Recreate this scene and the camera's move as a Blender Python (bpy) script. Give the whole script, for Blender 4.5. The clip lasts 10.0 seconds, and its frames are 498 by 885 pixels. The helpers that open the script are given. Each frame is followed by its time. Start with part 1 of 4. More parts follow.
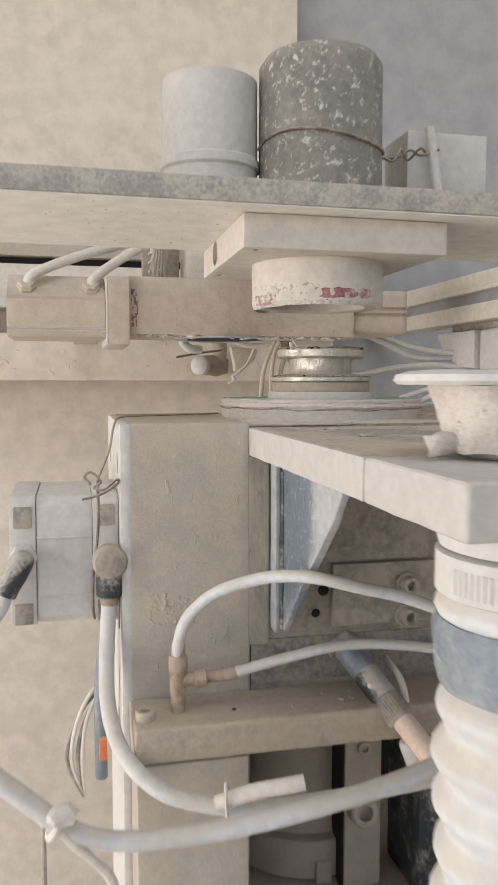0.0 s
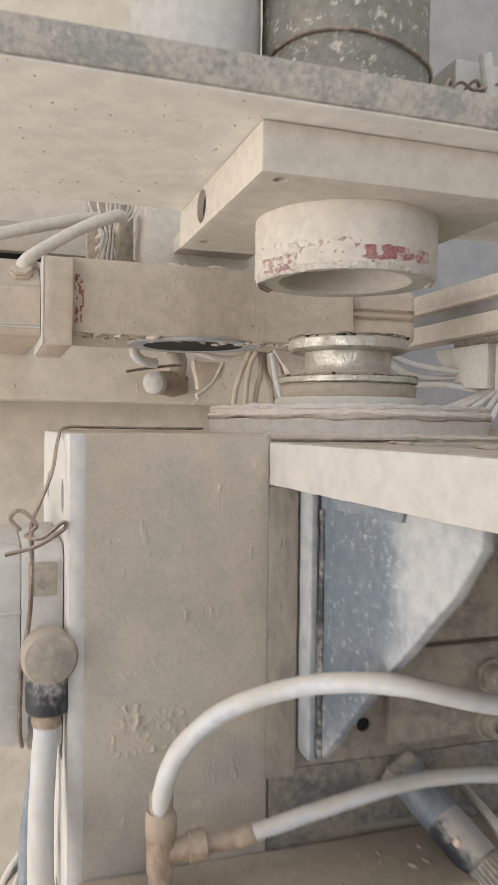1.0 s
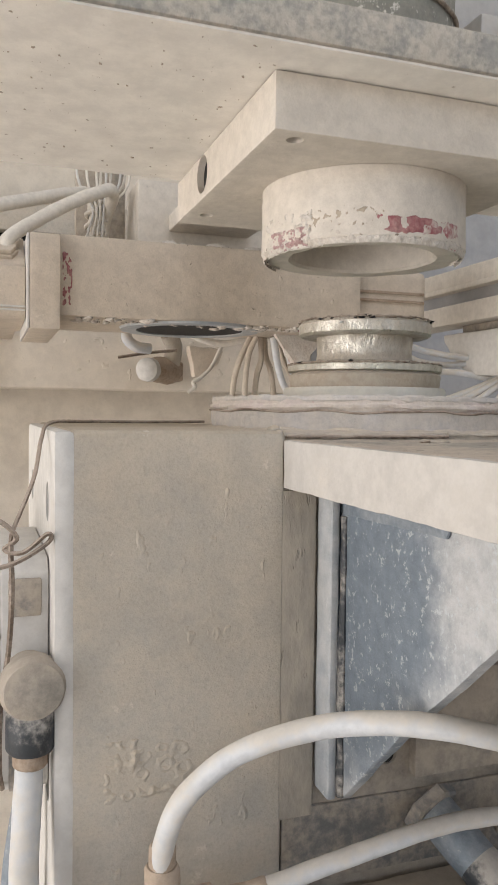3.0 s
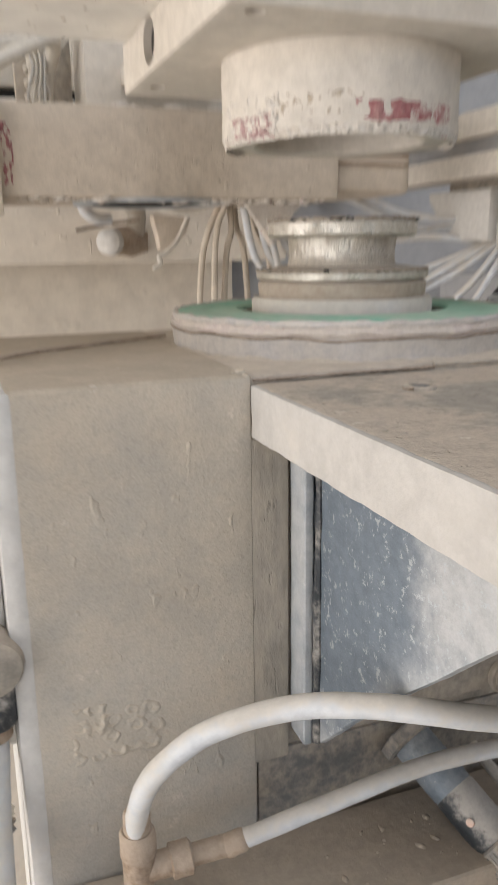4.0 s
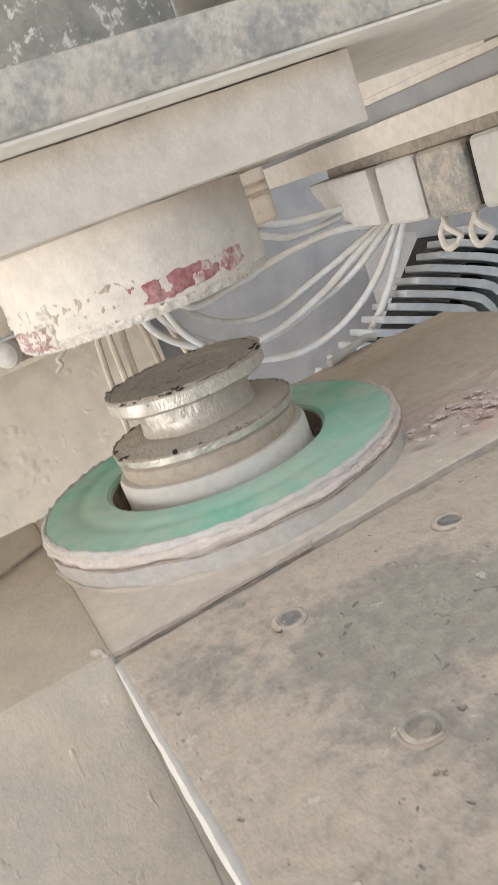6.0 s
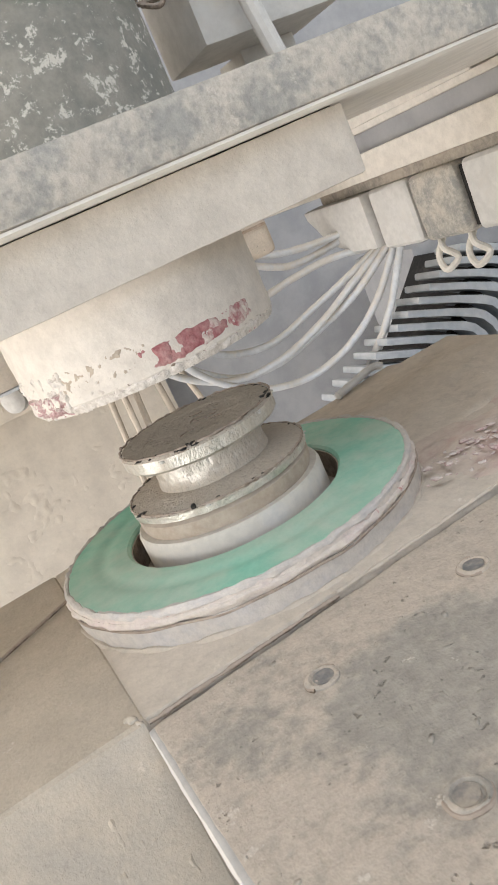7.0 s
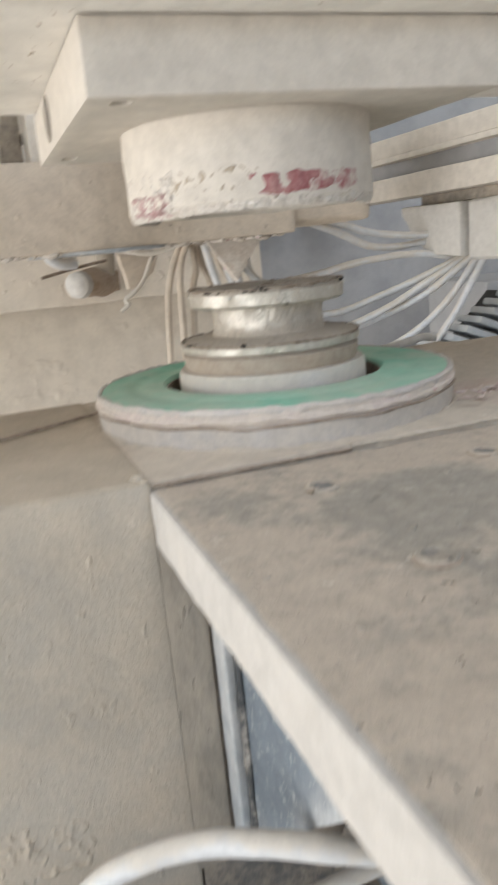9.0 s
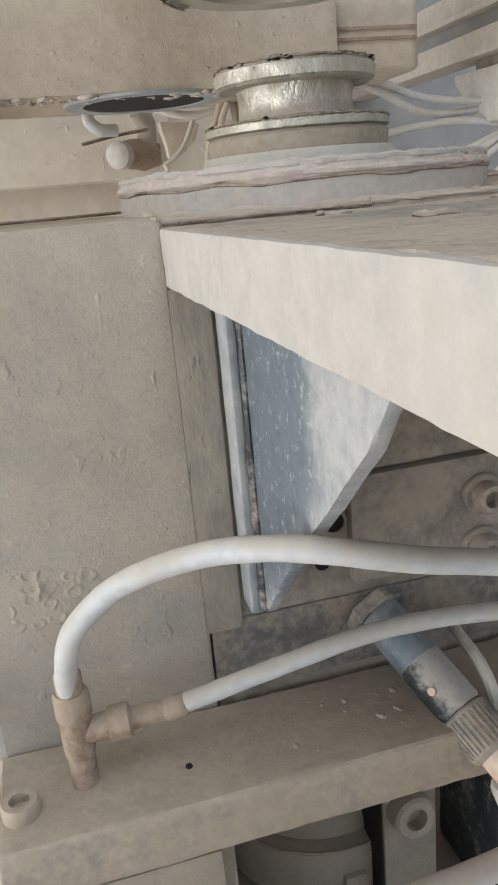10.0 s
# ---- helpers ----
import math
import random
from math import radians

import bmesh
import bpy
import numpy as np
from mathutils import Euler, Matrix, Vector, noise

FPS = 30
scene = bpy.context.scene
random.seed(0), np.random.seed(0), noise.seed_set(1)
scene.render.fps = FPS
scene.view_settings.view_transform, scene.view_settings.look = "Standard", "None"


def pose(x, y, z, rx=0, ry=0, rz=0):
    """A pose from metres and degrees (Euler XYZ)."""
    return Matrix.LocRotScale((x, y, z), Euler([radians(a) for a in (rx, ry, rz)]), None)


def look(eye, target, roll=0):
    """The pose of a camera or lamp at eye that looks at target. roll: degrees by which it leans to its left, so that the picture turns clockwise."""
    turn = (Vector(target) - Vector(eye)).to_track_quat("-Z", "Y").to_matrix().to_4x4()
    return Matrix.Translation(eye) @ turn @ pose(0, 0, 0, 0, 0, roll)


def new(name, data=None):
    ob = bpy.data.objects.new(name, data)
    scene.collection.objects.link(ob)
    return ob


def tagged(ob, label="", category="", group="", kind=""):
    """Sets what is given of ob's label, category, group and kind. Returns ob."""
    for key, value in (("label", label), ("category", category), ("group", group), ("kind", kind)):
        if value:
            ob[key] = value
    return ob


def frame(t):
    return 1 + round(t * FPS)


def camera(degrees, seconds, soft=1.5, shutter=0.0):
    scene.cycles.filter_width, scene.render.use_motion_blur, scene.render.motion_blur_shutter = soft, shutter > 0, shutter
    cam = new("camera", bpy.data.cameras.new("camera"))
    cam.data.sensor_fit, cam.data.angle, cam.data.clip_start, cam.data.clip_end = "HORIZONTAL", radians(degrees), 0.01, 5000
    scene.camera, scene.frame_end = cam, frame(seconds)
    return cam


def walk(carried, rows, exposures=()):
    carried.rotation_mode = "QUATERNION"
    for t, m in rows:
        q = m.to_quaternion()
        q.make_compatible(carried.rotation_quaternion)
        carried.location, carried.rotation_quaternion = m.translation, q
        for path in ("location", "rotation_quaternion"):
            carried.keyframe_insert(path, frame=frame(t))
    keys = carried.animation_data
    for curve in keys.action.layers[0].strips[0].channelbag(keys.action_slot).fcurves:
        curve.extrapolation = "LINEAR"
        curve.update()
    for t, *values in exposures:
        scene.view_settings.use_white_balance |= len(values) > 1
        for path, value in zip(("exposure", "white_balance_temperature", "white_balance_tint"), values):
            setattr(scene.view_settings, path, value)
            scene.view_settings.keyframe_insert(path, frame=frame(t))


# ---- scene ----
cam = camera(35.9, 10.0, shutter=0.5)
PATH = [
    (0, (-0.003, 0.011, 1.223), (0.444, 1.955, 1.069), 0.1),
    (0.5, (-0.003, 0.109, 1.216), (0.515, 2.036, 1.08), 0.5),
    (1, (-0.002, 0.195, 1.2), (0.627, 2.093, 1.159), 0.7),
    (1.5, (0.002, 0.234, 1.203), (0.639, 2.129, 1.169), 0.4),
    (2, (0.001, 0.232, 1.203), (0.658, 2.12, 1.167), 0.9),
    (3.5, (0.006, 0.244, 1.206), (0.657, 2.127, 1.032), 0.8),
    (4, (0.021, 0.268, 1.238), (0.698, 2.087, 0.749), -0.8),
    (4.2, (0.041, 0.286, 1.243), (0.614, 2.097, 0.611), -2.3),
    (4.5, (0.068, 0.29, 1.264), (0.599, 2.1, 0.6), -4.1),
    (5, (0.085, 0.288, 1.283), (0.721, 2.065, 0.621), -8.7),
    (5.5, (0.097, 0.289, 1.299), (0.725, 2.075, 0.654), -15.3),
    (6.8, (0.107, 0.299, 1.318), (0.713, 2.126, 0.776), -24.8),
    (7, (0.107, 0.296, 1.321), (0.717, 2.118, 0.765), -24.5),
    (7.5, (0.105, 0.294, 1.315), (0.688, 2.121, 0.748), -23.2),
    (8, (0.083, 0.297, 1.319), (0.654, 2.159, 0.865), -13.9),
    (8.3, (0.075, 0.290, 1.313), (0.657, 2.166, 0.923), -9.4),
    (8.5, (0.073, 0.284, 1.3), (0.683, 2.144, 0.889), -7.9),
    (8.8, (0.076, 0.278, 1.279), (0.692, 2.119, 0.798), -7.4),
    (9, (0.069, 0.273, 1.267), (0.675, 2.113, 0.773), -5.5),
    (9.3, (0.065, 0.265, 1.234), (0.604, 2.12, 0.716), -3.5),
    (9.5, (0.07, 0.259, 1.209), (0.583, 2.109, 0.648), -4.4),
    (10, (0.072, 0.257, 1.201), (0.529, 2.105, 0.591), -5.2),
]
EXPOSURES = [(0, -0.08, 6700, 12.0), (2, -0.06, 6689, 12.0), (3.5, -0.08, 6680, 12.0), (4.5, 0.05, 6600, 11.3), (5, 0.12, 6560, 11.0), (5.5, 0.3, 6520, 10.5), (7, 0.42, 6468, 10.1), (7.5, 0.42, 6450, 10.0), (8.5, 0.26, 6417, 9.0), (9, 0.14, 6400, 8.5), (9.5, -0.06, 6390, 8.2), (10, -0.06, 6380, 8.0)]
walk(cam, [(t, look(eye, target, roll)) for t, eye, target, roll in PATH], EXPOSURES)

# ---- world and light ----
world = bpy.data.worlds.new("sky")
scene.world = world
world.use_nodes = True
wn = world.node_tree.nodes
sky = wn.new("ShaderNodeTexSky")
sky.sky_type, sky.sun_disc = "NISHITA", False
sky.sun_elevation, sky.sun_rotation = radians(48), radians(250)
world.node_tree.links.new(sky.outputs[0], wn["Background"].inputs[0])
wn["Background"].inputs[1].default_value = 0.15


def window_light(name, eye, target, sx, sy, watts, colour):
    d = bpy.data.lights.new(name, "AREA")
    d.shape, d.size, d.size_y, d.energy, d.color = "RECTANGLE", sx, sy, watts, colour
    ob = new(name, d)
    ob.matrix_world = look(eye, target)
    return ob


window_light("daylight_left_window", (-2.36, 0.0, 1.0), (0.1, 0.45, 1.2), 2.4, 1.7, 64, (1.0, 0.975, 0.965))
window_light("daylight_front_window", (0.2, -2.86, 2.3), (0.15, 0.5, 1.2), 3.0, 1.1, 8, (0.97, 0.98, 1.0))
window_light("daylight_roof_light", (0.0, -0.75, 3.38), (0.1, -0.55, 1.2), 1.8, 1.4, 23, (0.97, 0.985, 1.0))
window_light("daylight_right_window", (2.86, -0.6, 2.0), (0.3, 0.5, 1.2), 2.0, 1.4, 9, (0.95, 0.97, 1.0))

# ---- materials ----


def material(name, base, dust, amount=0.5, scale=30.0, rough=0.85, metal=0.0, bump=0.25, up=0.35, spots=None, spot_amount=0.0,
             spot_scale=60.0, fine=900.0, streak=1.0, sharp=0.12, stain_and_shade=None, pits=0.0, pit_scale=260.0):
    """A surface of colour base under a film of dust: patches at two scales, thicker on what faces up, fine grain and small spots."""
    m = bpy.data.materials.new(name)
    m.use_nodes = True
    nt = m.node_tree
    b = nt.nodes["Principled BSDF"]

    def node(kind, **vals):
        n = nt.nodes.new(kind)
        for k, v in vals.items():
            n.inputs[k].default_value = v
        return n

    def link(a, c):
        nt.links.new(a, c)

    def maths(op, a, c, clamp=False):
        n = nt.nodes.new("ShaderNodeMath")
        n.operation, n.use_clamp = op, clamp
        for i, v in enumerate((a, c)):
            if isinstance(v, (int, float)):
                n.inputs[i].default_value = v
            else:
                link(v, n.inputs[i])
        return n.outputs[0]

    def ramp(v, lo, hi):
        n = nt.nodes.new("ShaderNodeMapRange")
        n.interpolation_type = "SMOOTHSTEP"
        link(v, n.inputs["Value"])
        n.inputs["From Min"].default_value, n.inputs["From Max"].default_value = lo, hi
        return n.outputs["Result"]

    def mix(f, a, c):
        n = nt.nodes.new("ShaderNodeMix")
        n.data_type = "RGBA"
        for s, v in ((n.inputs[0], f), (n.inputs[6], a), (n.inputs[7], c)):
            if isinstance(v, (int, float)):
                s.default_value = v
            elif isinstance(v, tuple):
                s.default_value = (*v, 1)
            else:
                link(v, s)
        return n.outputs[2]

    geo = nt.nodes.new("ShaderNodeNewGeometry")
    mapping = node("ShaderNodeMapping", Scale=(1, 1, streak))
    link(geo.outputs["Position"], mapping.inputs["Vector"])
    where = mapping.outputs["Vector"]
    big = node("ShaderNodeTexNoise", Scale=scale, Detail=4.0, Roughness=0.6)
    mid = node("ShaderNodeTexNoise", Scale=scale * 6, Detail=5.0, Roughness=0.65)
    tiny = node("ShaderNodeTexNoise", Scale=fine, Detail=3.0, Roughness=0.7)
    for n in (big, mid, tiny):
        link(where, n.inputs["Vector"])
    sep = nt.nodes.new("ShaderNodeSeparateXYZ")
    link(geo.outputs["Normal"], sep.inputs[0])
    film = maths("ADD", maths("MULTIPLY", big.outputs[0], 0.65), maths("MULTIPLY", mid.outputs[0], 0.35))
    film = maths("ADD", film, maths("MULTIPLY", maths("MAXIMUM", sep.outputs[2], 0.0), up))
    if stain_and_shade:
        for x, y, *level, r, k in stain_and_shade:
            near = nt.nodes.new("ShaderNodeVectorMath")
            near.operation = "DISTANCE"
            flat = nt.nodes.new("ShaderNodeCombineXYZ")
            place = nt.nodes.new("ShaderNodeSeparateXYZ")
            link(geo.outputs["Position"], place.inputs[0])
            link(place.outputs[0], flat.inputs[0])
            link(place.outputs[1], flat.inputs[1])
            if level:
                link(place.outputs[2], flat.inputs[2])
            link(flat.outputs[0], near.inputs[0])
            near.inputs[1].default_value = (x, y, level[0] if level else 0)
            film = maths("SUBTRACT", film, maths("MULTIPLY", maths("SUBTRACT", 1.0, ramp(near.outputs["Value"], r * 0.2, r)), k))
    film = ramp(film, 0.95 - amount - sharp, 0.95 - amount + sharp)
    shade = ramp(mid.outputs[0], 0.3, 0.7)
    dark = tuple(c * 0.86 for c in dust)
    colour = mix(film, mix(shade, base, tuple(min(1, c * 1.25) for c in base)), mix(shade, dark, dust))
    if spots:
        sp = node("ShaderNodeTexNoise", Scale=spot_scale, Detail=6.0, Roughness=0.75)
        link(where, sp.inputs["Vector"])
        colour = mix(ramp(sp.outputs[0], 0.74 - spot_amount, 0.80 - spot_amount), colour, spots)
    hollow = None
    if pits:
        pn = node("ShaderNodeTexNoise", Scale=pit_scale, Detail=3.0, Roughness=0.5)
        link(where, pn.inputs["Vector"])
        patch = node("ShaderNodeTexNoise", Scale=pit_scale * 0.12, Detail=2.0)
        link(where, patch.inputs["Vector"])
        hollow = ramp(maths("ADD", pn.outputs[0], maths("MULTIPLY", patch.outputs[0], 0.35)), 0.89 - pits, 1.0 - pits)
        colour = mix(maths("MULTIPLY", hollow, 0.4), colour, tuple(c * 0.45 for c in base))
    grain = node("ShaderNodeTexNoise", Scale=420.0, Detail=5.0, Roughness=0.7)
    link(where, grain.inputs["Vector"])
    speck = maths("ADD", maths("MULTIPLY", ramp(tiny.outputs[0], 0.62, 0.38), 0.10 * min(1.0, bump)), maths("MULTIPLY", ramp(grain.outputs[0], 0.52, 0.34), 0.12 * min(1.0, bump)))
    colour = mix(speck, colour, tuple(c * 0.25 for c in base))
    link(colour, b.inputs["Base Color"])
    link(maths("ADD", maths("MULTIPLY", film, 0.92 - rough), rough), b.inputs["Roughness"])
    if metal:
        link(maths("MULTIPLY", maths("SUBTRACT", 1.0, film), metal), b.inputs["Metallic"])
    if bump:
        h = maths("ADD", maths("ADD", maths("MULTIPLY", mid.outputs[0], 0.7), maths("MULTIPLY", big.outputs[0], 2.0)), maths("MULTIPLY", tiny.outputs[0], 0.22))
        if hollow:
            h = maths("SUBTRACT", h, maths("MULTIPLY", hollow, 0.8))
        bn = node("ShaderNodeBump", Strength=bump, Distance=0.0012)
        link(h, bn.inputs["Height"])
        link(bn.outputs[0], b.inputs["Normal"])
    return m


TAN = (0.55, 0.485, 0.405)
PALE = (0.66, 0.61, 0.545)
WHITE = (0.62, 0.60, 0.565)
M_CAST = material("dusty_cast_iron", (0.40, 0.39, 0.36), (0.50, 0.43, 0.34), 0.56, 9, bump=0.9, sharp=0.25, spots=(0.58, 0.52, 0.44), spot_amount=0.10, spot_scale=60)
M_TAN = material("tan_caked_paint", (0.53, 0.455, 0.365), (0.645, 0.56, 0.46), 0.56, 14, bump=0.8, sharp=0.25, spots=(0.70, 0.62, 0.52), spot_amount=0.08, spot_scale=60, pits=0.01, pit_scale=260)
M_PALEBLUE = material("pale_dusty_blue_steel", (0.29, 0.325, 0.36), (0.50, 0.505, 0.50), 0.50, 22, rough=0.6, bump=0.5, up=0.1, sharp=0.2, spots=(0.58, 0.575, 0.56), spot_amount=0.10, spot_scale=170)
# Placed dark patches paint the rib's shaded middle against its lit border.
M_RIB = material("galvanised_rib_with_shading", (0.17, 0.205, 0.242), (0.50, 0.505, 0.505), 0.60, 30, rough=0.5, metal=0.2, bump=0.5, up=0.1, sharp=0.28, spots=(0.47, 0.50, 0.515), spot_amount=0.17, spot_scale=300,
                 stain_and_shade=((0.132, 0.480, 1.135, 0.066, 0.42), (0.132, 0.486, 1.095, 0.042, 0.36), (0.132, 0.464, 1.150, 0.045, 0.30)))
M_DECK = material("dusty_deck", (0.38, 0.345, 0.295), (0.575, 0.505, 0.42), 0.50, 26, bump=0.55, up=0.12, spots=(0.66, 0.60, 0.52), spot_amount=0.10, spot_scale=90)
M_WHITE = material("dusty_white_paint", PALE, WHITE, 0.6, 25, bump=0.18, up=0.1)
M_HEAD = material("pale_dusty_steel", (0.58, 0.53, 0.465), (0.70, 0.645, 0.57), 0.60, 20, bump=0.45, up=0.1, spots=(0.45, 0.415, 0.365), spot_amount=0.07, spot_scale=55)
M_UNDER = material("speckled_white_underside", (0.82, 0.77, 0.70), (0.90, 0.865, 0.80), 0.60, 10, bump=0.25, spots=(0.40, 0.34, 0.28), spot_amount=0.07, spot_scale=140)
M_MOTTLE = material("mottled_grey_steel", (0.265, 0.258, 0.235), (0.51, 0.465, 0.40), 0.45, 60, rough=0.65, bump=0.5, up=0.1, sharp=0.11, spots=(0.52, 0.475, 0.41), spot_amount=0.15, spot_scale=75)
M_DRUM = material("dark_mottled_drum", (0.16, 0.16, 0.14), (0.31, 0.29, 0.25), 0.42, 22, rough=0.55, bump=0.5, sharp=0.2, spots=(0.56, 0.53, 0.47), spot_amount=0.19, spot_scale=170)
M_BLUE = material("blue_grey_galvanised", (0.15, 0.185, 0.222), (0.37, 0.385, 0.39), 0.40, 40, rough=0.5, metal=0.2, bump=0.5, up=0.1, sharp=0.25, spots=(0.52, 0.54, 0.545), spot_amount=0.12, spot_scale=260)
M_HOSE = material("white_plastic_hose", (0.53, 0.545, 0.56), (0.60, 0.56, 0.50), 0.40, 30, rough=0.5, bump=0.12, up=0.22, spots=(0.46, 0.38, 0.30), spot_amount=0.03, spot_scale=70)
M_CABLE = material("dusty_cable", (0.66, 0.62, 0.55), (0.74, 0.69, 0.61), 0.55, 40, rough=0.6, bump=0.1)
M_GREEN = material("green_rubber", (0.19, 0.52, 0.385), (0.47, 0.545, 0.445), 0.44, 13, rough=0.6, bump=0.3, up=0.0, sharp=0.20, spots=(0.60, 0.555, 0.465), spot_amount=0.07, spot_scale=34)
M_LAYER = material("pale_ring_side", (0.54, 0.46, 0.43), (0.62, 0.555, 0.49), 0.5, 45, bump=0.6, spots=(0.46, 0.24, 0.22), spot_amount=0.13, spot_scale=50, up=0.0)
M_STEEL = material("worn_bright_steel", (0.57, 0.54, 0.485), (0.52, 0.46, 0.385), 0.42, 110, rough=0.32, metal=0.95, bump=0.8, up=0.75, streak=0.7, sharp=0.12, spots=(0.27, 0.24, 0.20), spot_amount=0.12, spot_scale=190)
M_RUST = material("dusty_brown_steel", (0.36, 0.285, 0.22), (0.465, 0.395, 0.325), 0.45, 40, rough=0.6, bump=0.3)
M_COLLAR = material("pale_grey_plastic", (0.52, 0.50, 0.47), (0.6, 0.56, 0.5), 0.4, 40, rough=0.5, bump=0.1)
# Near-black for chips and joints; also shade painted into gaps, holes and bores.
M_DARK = material("black_gap_shade_and_chips", (0.012, 0.011, 0.010), (0.06, 0.052, 0.045), 0.30, 50, rough=0.85, bump=0.2, up=0.1)
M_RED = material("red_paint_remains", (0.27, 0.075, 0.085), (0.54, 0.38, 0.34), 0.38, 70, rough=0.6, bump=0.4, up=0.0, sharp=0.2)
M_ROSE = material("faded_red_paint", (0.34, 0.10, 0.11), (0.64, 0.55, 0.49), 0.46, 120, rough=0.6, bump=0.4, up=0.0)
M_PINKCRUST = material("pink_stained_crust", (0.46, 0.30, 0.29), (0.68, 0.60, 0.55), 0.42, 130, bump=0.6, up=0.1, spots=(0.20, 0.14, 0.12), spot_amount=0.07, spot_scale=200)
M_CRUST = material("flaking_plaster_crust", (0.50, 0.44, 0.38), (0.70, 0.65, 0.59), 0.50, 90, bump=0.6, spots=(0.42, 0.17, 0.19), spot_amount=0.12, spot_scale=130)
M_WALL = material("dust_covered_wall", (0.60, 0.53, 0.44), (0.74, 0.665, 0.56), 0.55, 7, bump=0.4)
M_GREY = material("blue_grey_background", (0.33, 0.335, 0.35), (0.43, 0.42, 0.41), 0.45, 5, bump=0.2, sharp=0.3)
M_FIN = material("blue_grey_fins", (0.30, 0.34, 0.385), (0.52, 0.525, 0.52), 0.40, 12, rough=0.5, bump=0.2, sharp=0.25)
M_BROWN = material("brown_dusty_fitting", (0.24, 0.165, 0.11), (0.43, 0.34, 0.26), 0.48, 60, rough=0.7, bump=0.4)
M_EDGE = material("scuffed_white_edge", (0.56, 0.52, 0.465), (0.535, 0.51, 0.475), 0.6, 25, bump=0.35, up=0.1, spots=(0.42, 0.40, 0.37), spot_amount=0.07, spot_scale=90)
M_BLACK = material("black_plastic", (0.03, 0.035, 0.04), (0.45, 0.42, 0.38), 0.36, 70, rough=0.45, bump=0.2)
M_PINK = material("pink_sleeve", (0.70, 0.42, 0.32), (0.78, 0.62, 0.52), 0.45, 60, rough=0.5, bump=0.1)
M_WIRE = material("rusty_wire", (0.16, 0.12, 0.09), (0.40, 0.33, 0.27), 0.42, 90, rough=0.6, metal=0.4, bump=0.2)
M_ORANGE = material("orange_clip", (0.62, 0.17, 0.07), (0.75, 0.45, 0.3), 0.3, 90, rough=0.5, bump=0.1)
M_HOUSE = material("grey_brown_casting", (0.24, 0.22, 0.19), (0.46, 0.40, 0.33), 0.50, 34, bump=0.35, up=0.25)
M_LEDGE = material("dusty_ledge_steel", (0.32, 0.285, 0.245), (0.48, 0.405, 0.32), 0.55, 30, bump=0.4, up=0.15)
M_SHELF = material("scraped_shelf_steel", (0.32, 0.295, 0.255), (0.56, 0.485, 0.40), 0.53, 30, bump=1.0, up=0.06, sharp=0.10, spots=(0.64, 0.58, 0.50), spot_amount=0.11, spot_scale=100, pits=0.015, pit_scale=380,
                   stain_and_shade=((0.188, 0.452, 0.045, 0.34), (0.206, 0.432, 0.03, 0.28), (0.165, 0.39, 0.05, 0.12), (0.146, 0.478, 0.04, 0.17), (0.155, 0.44, 0.035, 0.12)))
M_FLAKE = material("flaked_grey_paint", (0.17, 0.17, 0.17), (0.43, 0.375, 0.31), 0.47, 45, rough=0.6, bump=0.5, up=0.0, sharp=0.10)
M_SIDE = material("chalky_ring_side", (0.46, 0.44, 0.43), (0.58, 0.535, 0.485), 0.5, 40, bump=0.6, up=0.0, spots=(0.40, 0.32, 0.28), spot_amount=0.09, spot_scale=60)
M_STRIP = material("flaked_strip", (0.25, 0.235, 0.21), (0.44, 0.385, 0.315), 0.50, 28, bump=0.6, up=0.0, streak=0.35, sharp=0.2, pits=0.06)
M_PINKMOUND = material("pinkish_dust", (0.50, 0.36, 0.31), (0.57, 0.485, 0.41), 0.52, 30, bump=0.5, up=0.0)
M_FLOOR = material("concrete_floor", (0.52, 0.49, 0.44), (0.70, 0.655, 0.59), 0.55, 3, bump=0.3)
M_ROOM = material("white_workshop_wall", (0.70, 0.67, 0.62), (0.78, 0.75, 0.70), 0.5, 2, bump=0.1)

# ---- mesh helpers ----


def thing(name, at, label, category, group="", kind=""):
    ob = new(name)
    ob.location = at
    ob.empty_display_size = 0.02
    return tagged(ob, label, category, group, kind)


def origin(ob):
    v = Vector((0, 0, 0))
    while ob is not None:
        v += ob.location
        ob = ob.parent
    return v


def part(name, bm, mat, parent=None, label="", smooth=35):
    """Links a bmesh, drawn in world coordinates, as one mesh under parent."""
    if parent is not None:
        bmesh.ops.translate(bm, verts=bm.verts, vec=-origin(parent))
    bmesh.ops.recalc_face_normals(bm, faces=bm.faces)
    me = bpy.data.meshes.new(name)
    bm.to_mesh(me)
    bm.free()
    me.materials.append(mat)
    if smooth:
        me.polygons.foreach_set("use_smooth", [True] * len(me.polygons))
        me.set_sharp_from_angle(angle=radians(smooth))
    ob = new(name, me)
    ob.parent = parent
    return tagged(ob, label)


def box(x0, x1, y0, y1, z0, z1, bevel=0.001, seg=2, bm=None):
    bm = bm or bmesh.new()
    g = bmesh.ops.create_cube(bm, size=1.0)
    for v in g["verts"]:
        v.co = ((x0 + x1) / 2 + v.co.x * (x1 - x0), (y0 + y1) / 2 + v.co.y * (y1 - y0), (z0 + z1) / 2 + v.co.z * (z1 - z0))
    if bevel:
        edges = list({e for v in g["verts"] for e in v.link_edges})
        bmesh.ops.bevel(bm, geom=edges, offset=bevel, segments=seg, profile=0.6, affect="EDGES")
    return bm


def worn(bm, cell, amp, scale=60.0, seed=0.0, keep=None):
    """Cuts long edges down to about cell and moves the points by noise: dents, lumps and worn edges."""
    for _ in range(7):
        long = [e for e in bm.edges if e.calc_length() > cell]
        if not long:
            break
